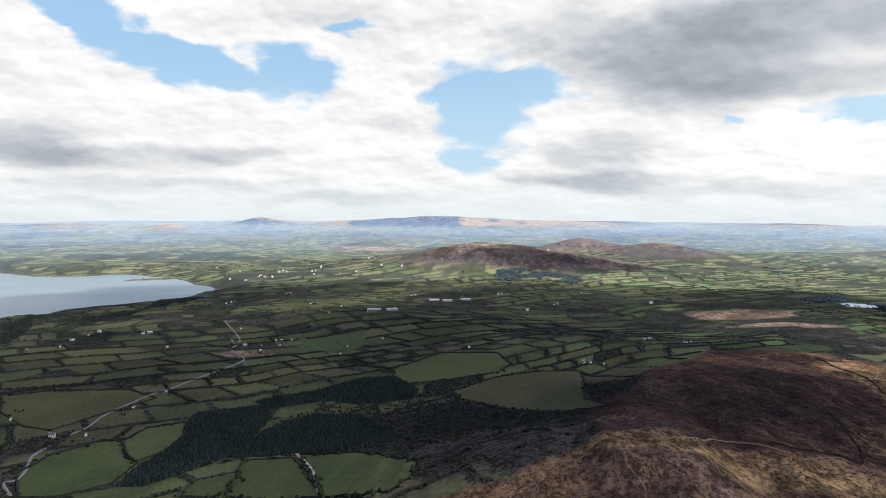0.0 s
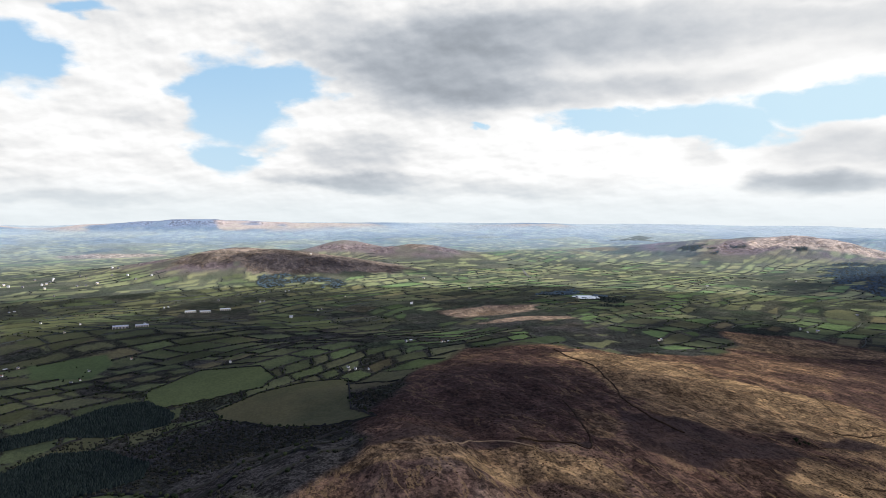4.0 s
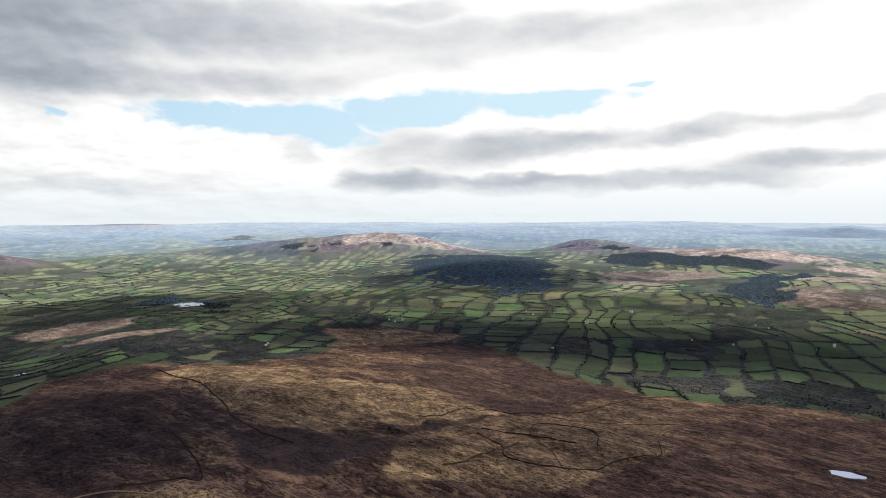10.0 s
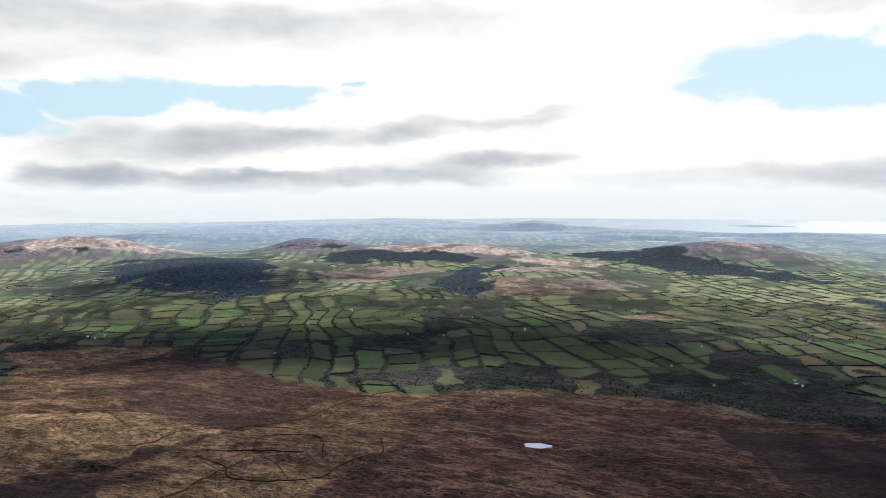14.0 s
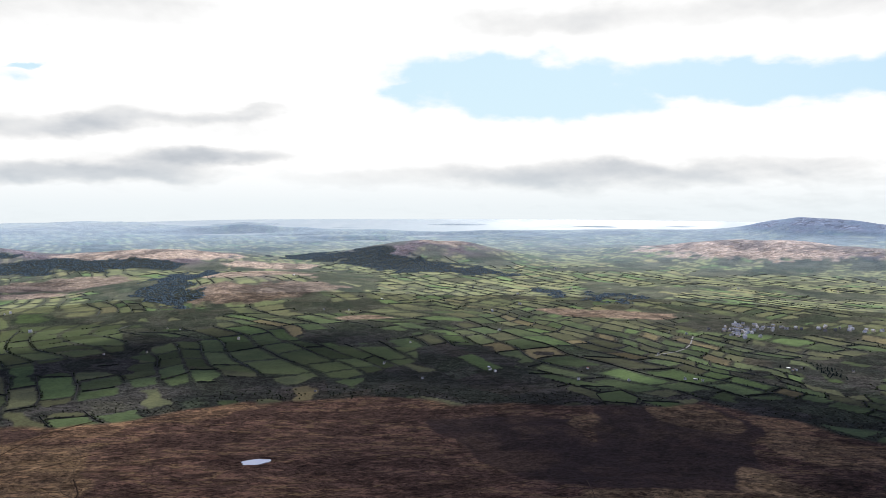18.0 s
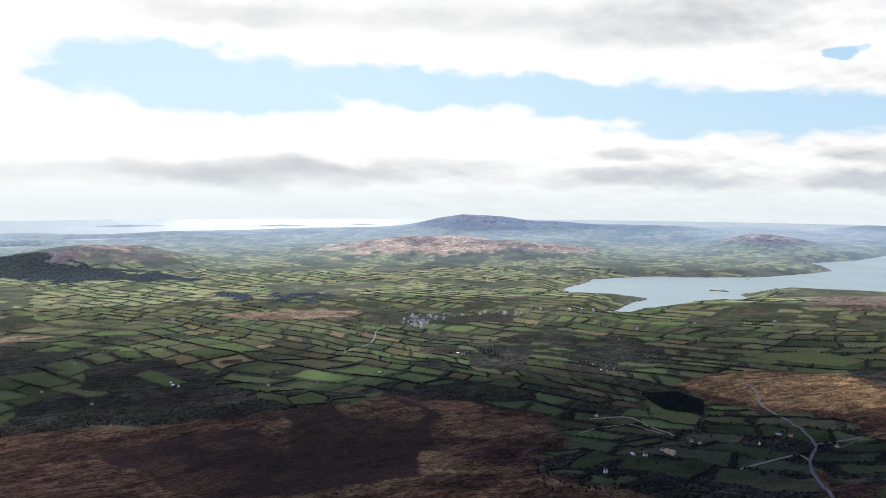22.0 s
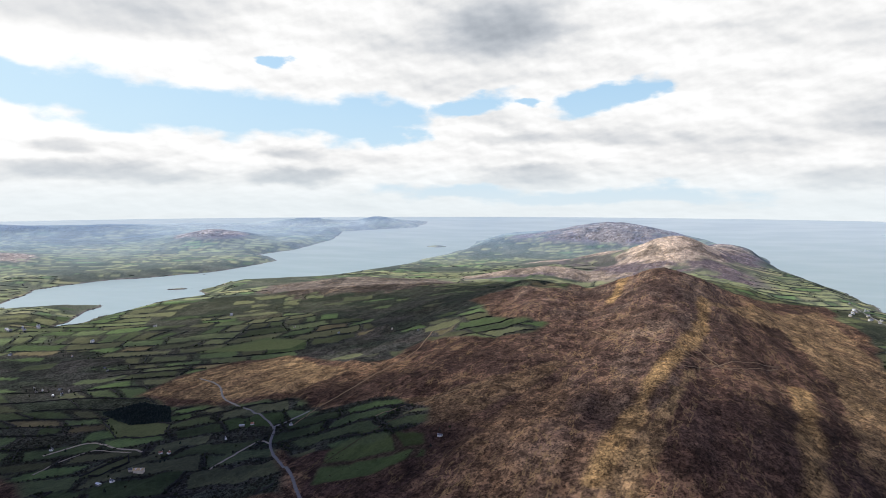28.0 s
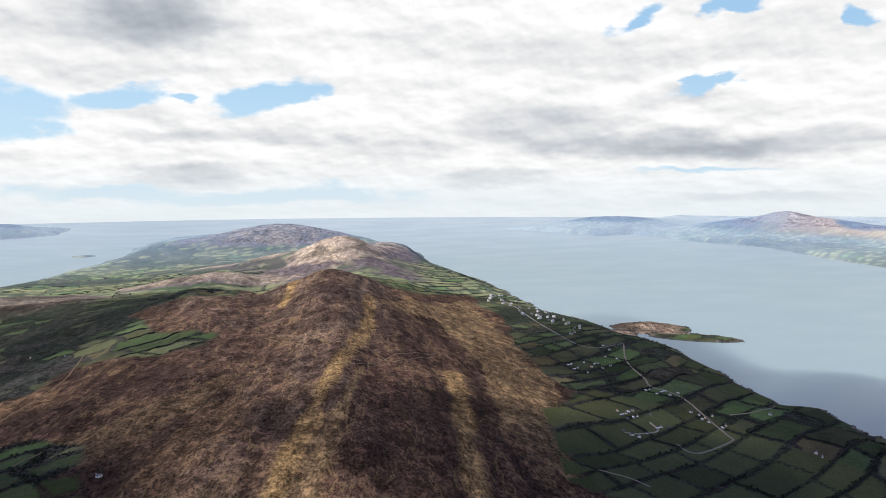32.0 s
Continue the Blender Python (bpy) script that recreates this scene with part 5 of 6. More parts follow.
def ribbon(name, points, wide, mat, label, gap=4.0, lift=0.35):
    """A road on a low bed that follows the ground."""
    p = smooth_line(points, gap)
    d = np.gradient(p, axis=0)
    n = np.stack([-d[:, 1], d[:, 0]], -1) / np.maximum(np.hypot(d[:, 0], d[:, 1]), 1e-6)[:, None]
    rows = []
    for off, dz in ((-wide / 2 - 0.6, -0.9), (-wide / 2, 0), (0, 0.06), (wide / 2, 0), (wide / 2 + 0.6, -0.9)):
        q = p + n * off
        z = np.maximum.reduce([height(p[:, 0] + n[:, 0] * o, p[:, 1] + n[:, 1] * o) for o in (-wide / 2, 0, wide / 2)])
        rows.append(np.column_stack([q, z + lift + dz]))
    v = np.stack(rows, 1)
    i = np.arange(len(p) * 5).reshape(len(p), 5)
    f = np.stack([i[:-1, :-1], i[:-1, 1:], i[1:, 1:], i[1:, :-1]], -1).reshape(-1, 4)
    return tagged(new(name, mesh_of(name, v.reshape(-1, 3), f, [mat], smooth=True)), label, "road", kind="structure")


PATH = "faint pale footpath worn across the moor"
ribbon("path", [(178.9, 1041), (181.1, 969), (183.0, 934), (186.7, 952), (189.5, 898), (192.8, 1016)], 1.0, DIRT, PATH, lift=0.15)
ribbon("path", [(169.4, 783), (166.6, 744), (162.9, 711), (160.7, 686)], 1.0, DIRT, PATH, lift=0.15)
ribbon("path", [(15.4, 403), (19.2, 392), (23.0, 429), (27.2, 416), (30.7, 434)], 1.0, DIRT, PATH, lift=0.15)
ribbon("path", [(165.7, 1160), (164.1, 1020), (161.1, 910), (156.7, 796), (154.0, 725)], 1.3, DIRT, PATH, lift=0.15)
ribbon("path", [(184.3, 827), (186.5, 836), (189.7, 940), (192.9, 1028)], 1.3, DIRT, PATH, lift=0.15)
ribbon("path", [(179.4, 1061), (183.0, 967), (186.7, 907), (192.3, 891), (196.6, 882)], 1.3, DIRT, PATH, lift=0.15)
LANE = "narrow pale asphalt lane between fields"
ribbon("road", [(146.9, 1049), (148.3, 988), (148.8, 903), (151.7, 772), (152.5, 726), (152.2, 679), (152.4, 646), (153.6, 575), (154.3, 522), (154.7, 506)], 2.2, ASPHALT, LANE)
ribbon("road", [(152.5, 726), (155.4, 775)], 1.8, ASPHALT, LANE)
ribbon("road", [(147.4, 636), (149.3, 661), (151.2, 689), (152.2, 676)], 1.6, GRAVEL, LANE)
ribbon("road", [(135.1, 740), (136.9, 769), (139.3, 781), (141.7, 736)], 1.4, GRAVEL, LANE)
ribbon("road", [(135.8, 804), (138.9, 820), (140.5, 780), (142.5, 731)], 2.2, GRAVEL, LANE)
ribbon("road", [(208.3, 1381), (208.6, 1224), (210.0, 1123), (210.5, 1078), (212.6, 1042), (214.3, 970), (216.4, 885), (216.7, 870), (214.8, 816), (213.6, 805), (212.6, 824)], 2.4, GRAVEL, LANE)
ribbon("road", [(210.5, 889), (211.1, 861), (209.6, 838), (208.5, 834)], 2.2, GRAVEL, LANE)
ribbon("road", [(216.4, 972), (218.4, 1006), (219.6, 1086)], 2.0, GRAVEL, LANE)
ribbon("road", [(197.5, 1966), (199.2, 1796), (200.6, 1634), (202.9, 1442), (205.5, 1321), (208.3, 1381)], 2.2, ASPHALT, "narrow lane along the south shore")
ribbon("road", [(206.5, 686), (208.8, 687), (210.6, 675)], 1.4, GRAVEL, "faint farm track across a pasture")
ribbon("road", [(-32.6, 597), (-33.0, 630), (-32.2, 631), (-31.6, 653), (-31.2, 684), (-30.0, 704), (-28.8, 726), (-27.6, 741), (-26.3, 772), (-23.3, 814), (-21.8, 825)], 2.2, ASPHALT, LANE)
ribbon("road", [(-21.8, 825), (-17.2, 901), (-16.2, 960), (-17.2, 1045), (-16.5, 1152), (-17.6, 1335)], 2.2, ASPHALT, LANE)
ribbon("road", [(-12.3, 574), (-11.0, 510), (-10.3, 439)], 2.0, GRAVEL, "gravel farm track between pastures")
ribbon("road", [(115.2, 1205), (117.5, 1291), (118.0, 1423)], 2.2, ASPHALT, LANE)
ribbon("road", [(26.1, 2380), (26.4, 2202), (26.8, 2130)], 6.0, ASPHALT, LANE)


# ---- hedges, banks, trees ----
def plant_material(name, a, b):
    m, t, n = material(name, 0.95)
    pos = node(t, "ShaderNodeNewGeometry")
    k = sums(t, "ADD", sums(t, "MULTIPLY", pos.outputs["Random Per Island"], 0.6), sums(t, "MULTIPLY", fuzz(t, pos.outputs["Position"], 0.08, 4), 0.6))
    t.links.new(blend(t, ramp(t, k, 0.25, 0.95), (*a, 1), (*b, 1)), n.inputs["Base Color"])
    return m


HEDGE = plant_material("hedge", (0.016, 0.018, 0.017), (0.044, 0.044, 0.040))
# the same hedge beyond 1250 m, paled by haze in its colour
HAZED_HEDGE = plant_material("hazed_hedge", (0.040, 0.049, 0.044), (0.074, 0.080, 0.068))
BARE = plant_material("bare_scrub", (0.016, 0.019, 0.013), (0.040, 0.039, 0.029))
GREEN = plant_material("dark_foliage", (0.012, 0.018, 0.010), (0.035, 0.045, 0.020))
CONIFER = plant_material("conifer", (0.011, 0.018, 0.017), (0.026, 0.036, 0.031))
# conifers beyond 1720 m: blue haze is mixed into the leaf colour
HAZED_CONIFER = plant_material("hazed_conifer", (0.050, 0.078, 0.096), (0.086, 0.120, 0.138))
BARK = plain("bark", (0.09, 0.07, 0.05), 0.95, 0.3, 2.0)
WORN = plant_material("worn_bank", (0.040, 0.029, 0.020), (0.085, 0.060, 0.038))
PEAT = plant_material("heather_bank", (0.018, 0.012, 0.008), (0.045, 0.030, 0.018))

rng = np.random.default_rng(11)


def bank(lines, wide, tall, mat, name, label):
    """Hedges or turf banks along lines of plan points, with ragged tops, in one mesh."""
    vs, fs, base = [], [], 0
    lines = [p for p in lines if len(p) > 1]
    flat_ = np.concatenate(lines)
    tops = np.split(height(flat_[:, 0], flat_[:, 1]), np.cumsum([len(p) for p in lines])[:-1])
    for p, z in zip(lines, tops):
        d = np.gradient(p, axis=0)
        n = np.stack([-d[:, 1], d[:, 0]], -1) / np.maximum(np.hypot(d[:, 0], d[:, 1]), 1e-6)[:, None]
        k = len(p)
        w = wide * rng.uniform(0.5, 1.2, (k, 1))
        h = tall * rng.uniform(0.35, 1.25, k)
        side = n * rng.uniform(-0.3, 0.3, (k, 1)) * wide
        vs.append(np.stack([np.column_stack([p - n * w, z - 0.8]), np.column_stack([p - n * w * 0.55 + side, z + h * 0.8]), np.column_stack([p + n * w * 0.5 + side, z + h]), np.column_stack([p + n * w, z - 0.8])], 1).reshape(-1, 3))
        i = base + np.arange(k * 4).reshape(k, 4)
        fs.append(np.stack([i[:-1, :-1], i[:-1, 1:], i[1:, 1:], i[1:, :-1]], -1).reshape(-1, 4))
        base += 4 * k
    return tagged(new(name, mesh_of(name, np.concatenate(vs), np.concatenate(fs), [mat])), label, "hedges", kind="stuff")


def farmland(p, margin=6.0):
    """Where hedged fields lie."""
    x, y = p[:, 0], p[:, 1]
    ok = (moor(x, y) < 0.3) & (forest(x, y) < -margin) & (height(x, y) > 3) & ((height(x, y) - bowl(x, y) < 58) | (np.hypot(x, y) < 1300))
    for b, q, w, d, t in GRAZING:
        ok &= oval(x, y, b, q, w, d) < 0
    ok &= oval(x, y, 121.4, 1500, 60, 46) < 0
    for ring, t, crossed in PASTURES:
        if not crossed:
            ok &= inside(x, y, ring) < 4
    return ok


def even(w):
    """The field coordinate whose uneven row place is w."""
    v = w
    for i in range(14):
        v = v - 0.6 * (uneven(v) - w)
    return v


def plan_of(u, v):
    """Plan points of field coordinates."""
    x0, y0 = u * math.cos(TILT) - v * math.sin(TILT), u * math.sin(TILT) + v * math.cos(TILT)
    x, y = x0, y0
    for i in range(8):
        wx, wy = warp(x, y)
        x, y = x0 - wx, y0 - wy
    return np.stack([x, y], -1)


def runs(p, keep):
    """Splits a line where keep is false."""
    out, start = [], None
    for i, k in enumerate(keep):
        if k and start is None:
            start = i
        if start is not None and (not k or i == len(keep) - 1):
            if i - start > 1:
                out.append(p[start:i])
            start = None
    return out


def in_view(p, near, far_):
    r, b = np.hypot(p[:, 0], p[:, 1]), np.degrees(np.arctan2(p[:, 0], p[:, 1]))
    b = np.where(b < -100, b + 360, b)
    return (r > near) & (r < far_) & (b > -38) & (b < 231)


hedge_lines, cross = [], []
reach = np.arange(-3000, 3000, 7.0)
rows_, us = [], []
for row in range(-72, 73):
    p = plan_of(reach, np.full(reach.shape, even(row * ROW)))
    seen = in_view(p, 330, 2850)
    if seen.any():
        i = np.nonzero(seen)[0]
        p, seen = p[i[0]:i[-1] + 1], seen[i[0]:i[-1] + 1]
        hedge_lines += runs(p, seen & farmland(p) & (scrub(p[:, 0], p[:, 1]) < 0.95) & (rough(p[:, 0], p[:, 1], 130, 101, 2) > 0.40))
    c_ = field_of(reach, np.full(reach.shape, even((row + 0.5) * ROW)))[1]
    for j in np.nonzero(np.diff(c_))[0]:
        rows_.append(row)
        us.append(reach[j] + 3.5)
rows_ = np.array(rows_)
us = np.array(us)[:, None] - slant(rows_)[:, None] * (np.linspace(0, 1, 9)[None] - 0.5) * ROW
vs_ = even((rows_[:, None] + np.linspace(0, 1, 9)[None]) * ROW)
cross = plan_of(us.ravel(), vs_.ravel())
keep = in_view(cross, 330, 2850)
keep[keep] = farmland(cross[keep]) & (scrub(cross[keep][:, 0], cross[keep][:, 1]) < 0.95)
for p, k in zip(cross.reshape(-1, 9, 2), keep.reshape(-1, 9)):
    if rng.random() > 0.34:
        hedge_lines += runs(p, k)
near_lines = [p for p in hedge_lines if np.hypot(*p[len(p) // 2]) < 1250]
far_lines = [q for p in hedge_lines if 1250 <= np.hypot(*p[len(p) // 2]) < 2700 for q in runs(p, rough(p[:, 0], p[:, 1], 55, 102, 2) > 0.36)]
bank(near_lines, 1.2, 1.7, HEDGE, "hedgerow", "dark bare hedgerows dividing the small fields")
bank(far_lines, 1.3, 1.5, HAZED_HEDGE, "hedgerow", "low hedgerows across the valley fields, haze in their colour")
ring_lines = []
for ring, t, crossed in [q for q in PASTURES if q[0][0][1] < 1000 and not q[2]]:
    p = np.concatenate([smooth_line([a, c], 5.0) for a, c in zip(ring, ring[1:] + ring[:1])])
    ring_lines += runs(p, (shore(p[:, 0], p[:, 1]) > 8) & (forest(p[:, 0], p[:, 1]) < 2))
bank(ring_lines, 1.1, 1.6, HEDGE, "hedgerow", "dark hedges round the large pastures")
moor_lines = [smooth_line(q, 3.5) for q in ([(28.6, 926), (29.7, 855), (31.9, 783), (33.7, 668), (34.3, 604), (36.2, 545), (39.1, 509)], [(29.5, 575), (30.9, 508), (31.9, 442), (30.0, 436), (25.7, 426)], [(49.4, 643), (55.2, 697), (57.9, 696), (64.0, 762), (67.3, 837), (70.7, 872)], [(54.4, 597), (56.5, 564), (56.9, 526), (60.6, 517), (64.4, 527), (65.9, 555), (69.2, 587), (69.2, 652)], [(54.7, 618), (58.8, 602), (62.6, 584)], [(58.8, 602), (59.7, 659), (64.0, 646), (64.4, 572)], [(51.5, 474), (57.9, 579)])]
low_lines = [smooth_line(q, 3.5) for q in [[(48.9, 574), (54.9, 656), (61.6, 762), (64.9, 814), (68.2, 835)], [(58.7, 701), (64.9, 701), (70.1, 726), (74.3, 736)], [(54.9, 656), (54.5, 600), (55.9, 558), (58.7, 511)], [(60.2, 752), (59.4, 608), (60.6, 568), (61.6, 519)], [(64.9, 814), (63.5, 681), (63.0, 588), (65.9, 526)], [(69.2, 794), (69.7, 714), (68.3, 632), (69.2, 585)], [(74.3, 751), (74.4, 672)]]]
low_lines += [smooth_line(q, 3.5) for q in [[(29.4, 549), (30.8, 506), (32.1, 468)], [(48.6, 1060), (49.0, 925), (48.1, 811), (49.4, 713)], [(89.2, 835), (93.5, 853), (95.8, 880)], [(110.0, 589), (110.7, 547)], [(152.2, 519), (157.8, 603), (164.5, 708), (170.2, 825)], [(162.5, 497), (168.3, 589), (174.9, 727)], [(169.2, 614), (176.3, 837), (181.2, 935)]]]
bank(moor_lines, 0.9, 0.9, PEAT, "turf_bank", "dark overgrown turf banks across the moor")
bank(low_lines, 0.5, 0.45, WORN, "turf_bank", "low worn turf banks round old moor fields")


# one rough clump of twigs or leaves, and one conifer
def clump_shape(seed, rings=3, sides=6):
    r = np.random.default_rng(seed)
    v = [(0, 0, 1.0)]
    for i in range(rings):
        a = (i + 1) / (rings + 0.35) * math.pi * 0.86
        for j in range(sides):
            q = 1 + r.uniform(-0.28, 0.28)
            t = 2 * math.pi * (j + 0.5 * i) / sides
            v.append((math.sin(a) * math.cos(t) * q, math.sin(a) * math.sin(t) * q, math.cos(a) * q))
    f = [(0, 1 + j, 1 + (j + 1) % sides) for j in range(sides)]
    for i in range(rings - 1):
        for j in range(sides):
            a, b = 1 + i * sides + j, 1 + i * sides + (j + 1) % sides
            f += [(a, a + sides, b), (b, a + sides, b + sides)]
    return np.array(v), np.array(f)


def cone_shape(sides=6):
    v = [(0, 0, 1.0)]
    for k, (z, q) in enumerate(((0.58, 0.45), (0.10, 1.0))):
        v += [(q * math.cos(2 * math.pi * (j + 0.5 * k) / sides), q * math.sin(2 * math.pi * (j + 0.5 * k) / sides), z) for j in range(sides)]
    f = [(0, 1 + j, 1 + (j + 1) % sides) for j in range(sides)]
    for j in range(sides):
        a, b = 1 + j, 1 + (j + 1) % sides
        f += [(a, a + sides, b), (b, a + sides, b + sides)]
    return np.array(v), np.array(f)


def scatter(name, points, wide, tall, shape, mat, label, lift=0.45, category="trees"):
    """Many plants of one kind, joined."""
    v, f = shape
    n = len(points)
    z = height(points[:, 0], points[:, 1])
    t = rng.uniform(0, 6.28, n)
    w = wide * rng.uniform(0.6, 1.4, n)
    h = tall * rng.uniform(0.6, 1.4, n)
    c, s = np.cos(t), np.sin(t)
    j = 1 + rng.uniform(-0.15, 0.15, (n, len(v)))
    x = (v[None, :, 0] * c[:, None] - v[None, :, 1] * s[:, None]) * w[:, None] * j + points[:, :1]
    y = (v[None, :, 0] * s[:, None] + v[None, :, 1] * c[:, None]) * w[:, None] * j + points[:, 1:]
    zz = v[None, :, 2] * h[:, None] * j + (z + h * lift)[:, None]
    faces = (f[None] + (np.arange(n) * len(v))[:, None, None]).reshape(-1, 3)
    return tagged(new(name, mesh_of(name, np.stack([x, y, zz], -1).reshape(-1, 3), faces, [mat])), label, category, kind="stuff")


def sprinkle(n, near, far_):
    b, r = radians(1) * rng.uniform(-38, 231, n), np.sqrt(rng.uniform(near * near, far_ * far_, n))
    return np.stack([r * np.sin(b), r * np.cos(b)], -1)


SMALL = clump_shape(3, 2, 5)
p = sprinkle(130000, 340, 1000)
x, y = p[:, 0], p[:, 1]
bushy = step(unkempt(x, y), 0.4, 0.7)
north_wood = step(oval(x, y, -1, 620, 170, 150) + 0.5 * (rough(x, y, 60, 122, 2) - 0.5), 0, 0.2)
grass = np.full(len(p), -99.0)
for ring, t, crossed in PASTURES:
    grass = np.maximum(grass, inside(x, y, ring))
keep = farmland(p, 0) & (grass < -3) & (rng.random(len(p)) < 0.6 * bushy * step(np.hypot(x, y), 1000, 750)) | ((north_wood > 0.4) & (grass < -2) & (forest(x, y) < 0) & (moor(x, y) < 0.6) & (rng.random(len(p)) < 0.8))
scatter("scrub", p[keep], 1.15, 0.95, SMALL, BARE, "grey leafless scrub and willow between fields", category="scrub")
p = sprinkle(64000, 335, 900)
x, y = p[:, 0], p[:, 1]
keep = (moor(x, y) > 0.8) & (rng.random(len(p)) < step(np.hypot(x, y), 930, 420) * step(rough(x, y, 30, 161, 3), 0.40, 0.60))
scatter("heather", p[keep], 0.7, 0.28, clump_shape(21, 1, 6), PEAT, "low dark heather clumps on the moor", 0.3, "heather")
along = np.concatenate(hedge_lines + ring_lines)
along = along[np.hypot(along[:, 0], along[:, 1]) < rng.uniform(800, 2600, len(along))]
along = along[rng.random(len(along)) < np.clip(rough(along[:, 0], along[:, 1], 120, 131, 2) * 3 - 0.75, 0.14, 0.95)] + rng.normal(0, 1.2, (1, 2))
scatter("hedge_tree", along + rng.normal(0, 1.5, along.shape), 1.5, 1.4, clump_shape(5, 2, 6), GREEN, "dark round trees standing in the hedgerows", 0.5)
p = sprinkle(420000, 900, 3300)
keep = (forest(p[:, 0], p[:, 1]) > 0) & (rng.random(len(p)) < np.clip(np.hypot(p[:, 0], p[:, 1]) / 900, 0, 1) + 0.4)
near_in = []
for ring in PLANTATIONS:
    if min(r for b, r in ring) > 1150:
        continue
    q = np.array([at(*s) for s in ring])
    g = np.stack(np.meshgrid(np.arange(q[:, 0].min(), q[:, 0].max(), 2.1), np.arange(q[:, 1].min(), q[:, 1].max(), 2.1)), -1).reshape(-1, 2)
    g = g + rng.normal(0, 0.5, g.shape)
    near_in.append(g[inside(g[:, 0], g[:, 1], ring) > 0])
p = np.concatenate([p[keep]] + near_in)
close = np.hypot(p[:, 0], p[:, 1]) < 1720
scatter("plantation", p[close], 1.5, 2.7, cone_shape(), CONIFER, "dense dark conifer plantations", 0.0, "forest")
scatter("plantation", p[~close], 3.4, 2.2, cone_shape(5), HAZED_CONIFER, "conifer forest on the far slopes, haze in its colour", 0.0, "forest")


# rocks along the shores
ROCK = plant_material("shore_rock", (0.045, 0.042, 0.038), (0.19, 0.175, 0.155))
p = sprinkle(260000, 1000, 2900)
s_ = shore(p[:, 0], p[:, 1])
keep = (s_ > -7) & (s_ < 9) & (rough(p[:, 0], p[:, 1], 60, 151, 2) > 0.42)
scatter("shore_rock", p[keep], 2.6, 1.5, clump_shape(9, 2, 5), ROCK, "dark rocks along the water's edge", 0.1, "rocks")


def tree(label, mat, tall, seed, cone=False):
    """A tree with a tapered trunk, limbs and a crown of many clumps."""
    r = np.random.default_rng(seed)
    ob = tagged(new("tree"), label, "tree", "trees near the moor and farms")
    bm = bmesh.new()
    bmesh.ops.create_cone(bm, segments=7, radius1=tall * 0.045, radius2=tall * 0.015, depth=tall * 0.8, matrix=Matrix.Translation((0, 0, tall * 0.36)))
    for i in range(5):
        m = pose(0, 0, tall * (0.3 + 0.1 * i), 0, 48, 75 * i) @ Matrix.Translation((0, 0, tall * 0.14))
        bmesh.ops.create_cone(bm, segments=5, radius1=tall * 0.018, radius2=tall * 0.006, depth=tall * 0.3, matrix=m)
    part("trunk", bm, BARK, ob)
    v, f = clump_shape(seed, 2, 5)
    vs, fs = [], []
    for i in range(26):
        if cone:
            z = 0.2 + 0.78 * i / 25
            a, q = r.uniform(0, 6.28), 0.22 * (1 - z) + 0.02
            c, s = np.array((q * math.cos(a), q * math.sin(a), z)), 0.05 + 0.13 * (1 - z)
        else:
            c, s = r.normal(0, (0.17, 0.17, 0.13)) + (0, 0, 0.66), r.uniform(0.09, 0.16)
        vs.append((v * s + c) * tall)
        fs.append(f + 26 * 0 + len(v) * i)
    crown = new("crown", mesh_of("crown", np.concatenate(vs), np.concatenate(fs), [mat]))
    crown.parent = ob
    return ob


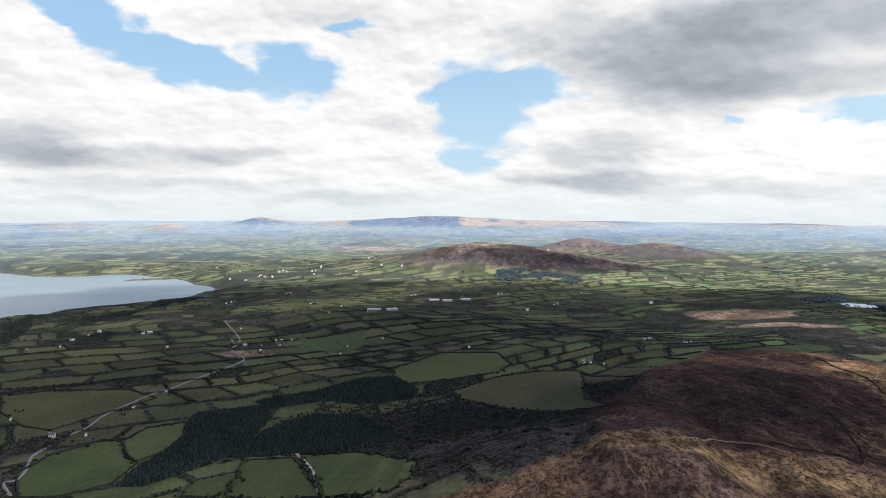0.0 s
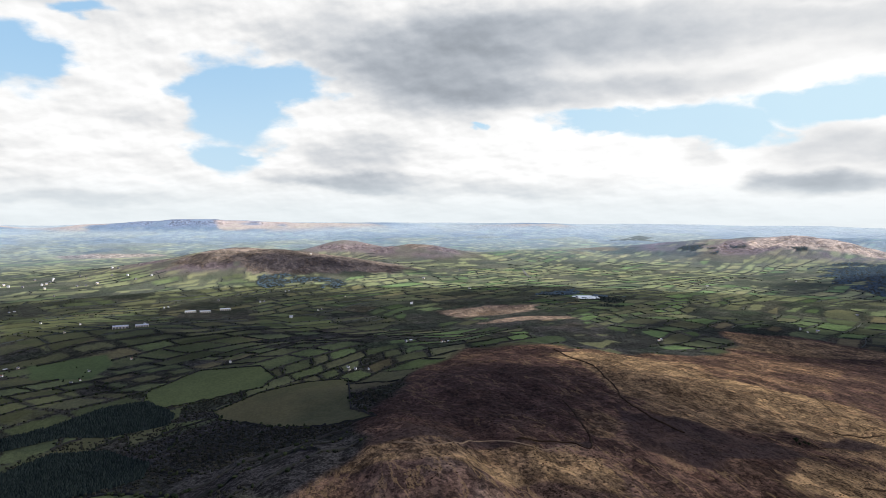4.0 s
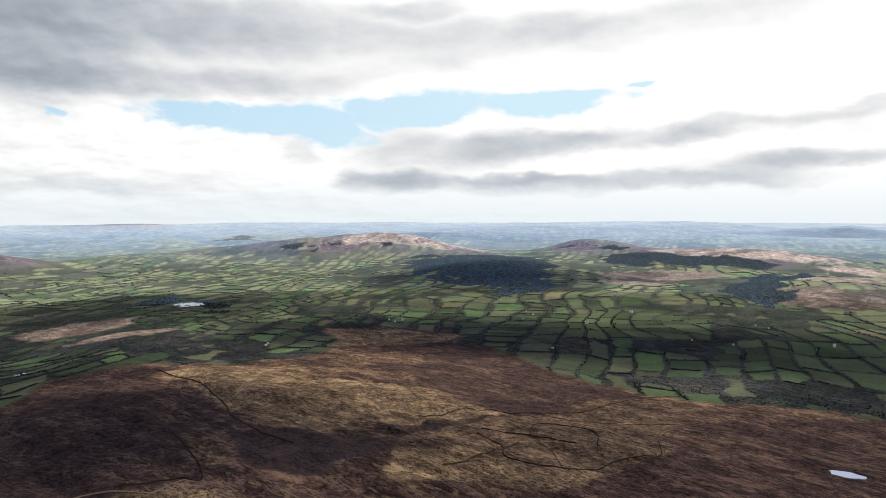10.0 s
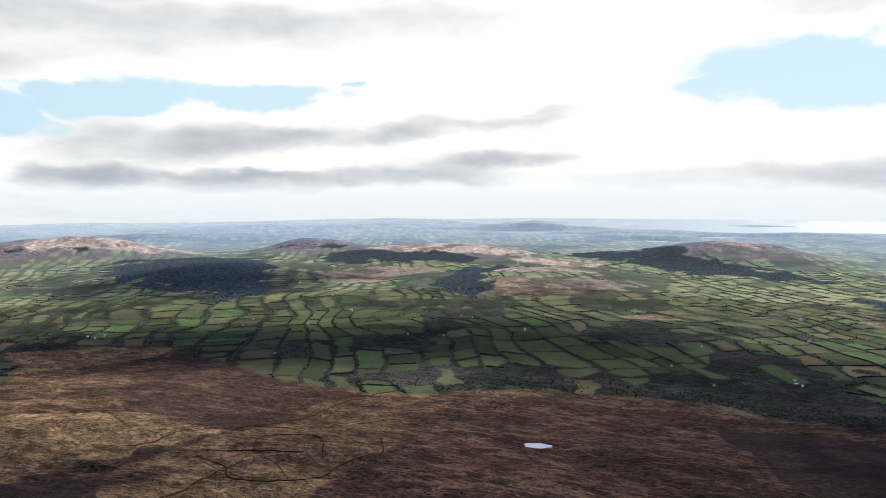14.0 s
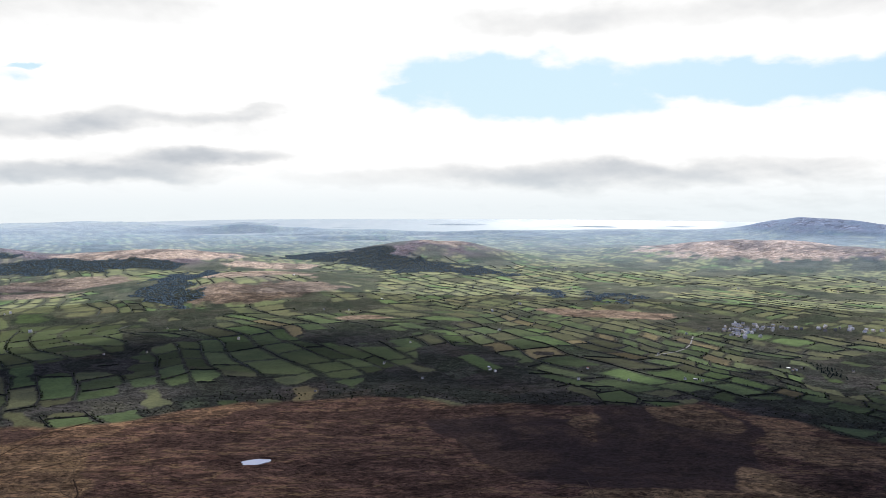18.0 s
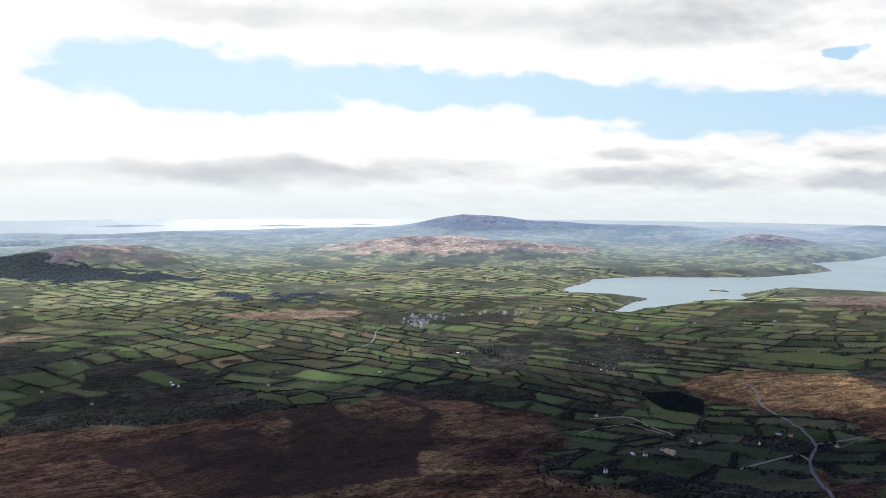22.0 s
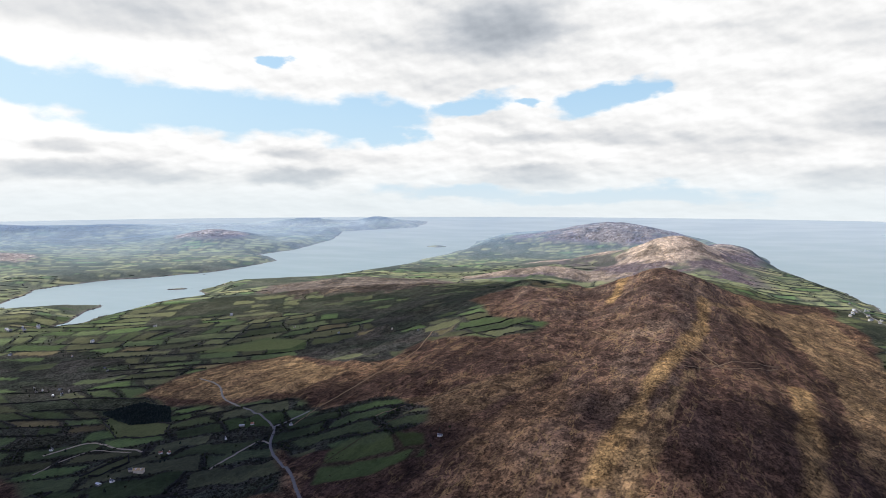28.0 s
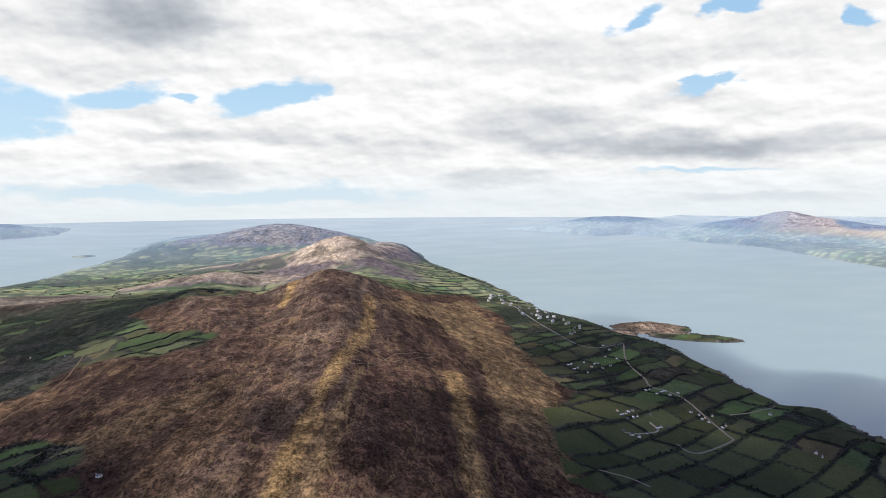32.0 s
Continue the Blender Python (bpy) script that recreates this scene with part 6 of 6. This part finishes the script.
TREES = [tree("dark evergreen tree with a rounded crown", GREEN, 8, 1), tree("leafless grey tree beside a hedge", BARE, 7, 2), tree("dark pointed conifer near farm buildings", CONIFER, 9, 3, True)]
spots = [(0, b + i * 0.25, r + rnd.uniform(-5, 5)) for b, r in [(47.0, 573), (47.6, 576)] for i in range(2)]
for b, r in [(125.1, 1178), (116.2, 1443), (117.5, 1443), (135.6, 1129), (136.0, 1137), (137.2, 1086), (137.7, 1104), (138.0, 1373), (118.8, 1053), (127.8, 2289), (140.3, 1218), (136.4, 818), (144.4, 698), (140.3, 644), (150.8, 750), (148.7, 714), (153.9, 726), (137.2, 592)] + [(-26.6, 1303), (-23.6, 1249), (-27.3, 1284), (-28.4, 1249), (-31.3, 1182), (-29.2, 1184), (-21.9, 1119), (-22.0, 818), (-24.4, 779), (-32.4, 808), (-29.9, 726), (-27.7, 717), (-17.1, 1141), (-16.1, 1090), (-13.7, 1110), (-13.4, 1071), (-16.4, 1249), (-15.5, 1013), (-14.8, 1073), (-12.4, 1114), (-8.5, 990), (-9.1, 977), (-7.9, 1054), (-5.0, 1108), (-9.4, 1342), (-8.4, 1438), (-10.9, 1521), (-12.8, 1742), (2.2, 986), (-17.1, 1590), (-17.5, 1576), (-16.8, 1606), (-2.6, 1647), (4.6, 1649), (11.7, 869), (12.2, 872), (13.3, 870), (16.4, 1016), (19.4, 1029), (6.6, 1808), (9.2, 1526), (11.4, 1733)][:24] + [(141.6, 663), (143.8, 701), (135.5, 1158), (137.1, 1129), (140.1, 1238), (154.3, 1425), (162.3, 1262), (164.5, 1199), (157.9, 1298), (166.3, 606)]:
    for i in range(3):
        spots.append((rnd.choice((0, 1, 2)), b + rnd.uniform(-0.9, 0.9), r + rnd.uniform(8, 26) * rnd.choice((-1, 1))))
for i in range(46):
    spots.append((rnd.choice((0, 0, 2)), rnd.uniform(131.5, 138.5), 565 + rnd.uniform(-22, 40)))
for i in range(60):
    spots.append((0, rnd.uniform(79, 96), rnd.uniform(905, 960)))
for k, b, r in spots:
    x, y = at(b, r)
    m = pose(x, y, top(x, y) - 0.1, 0, 0, rnd.uniform(0, 360)) @ Matrix.Scale(0.62, 4)
    if TREES[k] in used:
        copy_thing(TREES[k], m)
    else:
        used.add(TREES[k])
        TREES[k].matrix_basis = m


# ---- ponds ----
# glare of the sky on the ponds is put into the base colour
POOL = plain("sky_glare_water", (0.50, 0.54, 0.57), 0.06, 0.06, 0.1)


def pond(b, r, wide, deep, turn, label):
    x0, y0 = at(b, r)
    n, bm = 40, bmesh.new()
    z = sorted(top(x0 + wide * 0.8 * math.cos(i), y0 + deep * 0.8 * math.sin(i)) for i in range(7))[4] + 0.4
    rim = []
    for i in range(n):
        a = 2 * math.pi * i / n
        q = 0.75 + 0.45 * float(rough(np.array([40 + 3 * math.cos(a)]), np.array([r + 3 * math.sin(a)]), 1.6, 141, 2)[0])
        rim.append((wide * q * math.cos(a), deep * q * math.sin(a)))
    c, s = math.cos(radians(turn)), math.sin(radians(turn))
    pts = [(x0 + u * c - v * s, y0 + u * s + v * c) for u, v in rim]
    f = bm.faces.new([bm.verts.new((u, v, z)) for u, v in pts])
    g = bmesh.ops.extrude_face_region(bm, geom=[f])
    bmesh.ops.translate(bm, verts=[e for e in g["geom"] if isinstance(e, bmesh.types.BMVert)], vec=(0, 0, -3))
    bmesh.ops.recalc_face_normals(bm, faces=bm.faces)
    me = bpy.data.meshes.new("pond")
    bm.to_mesh(me)
    bm.free()
    me.materials.append(POOL)
    return tagged(new("pond", me), label, "pond", kind="structure")


pond(82.4, 654, 14, 7.0, -82, "small bright pool on the moor")
pond(31.1, 1690, 36, 34, -31, "small lake beside dark trees")
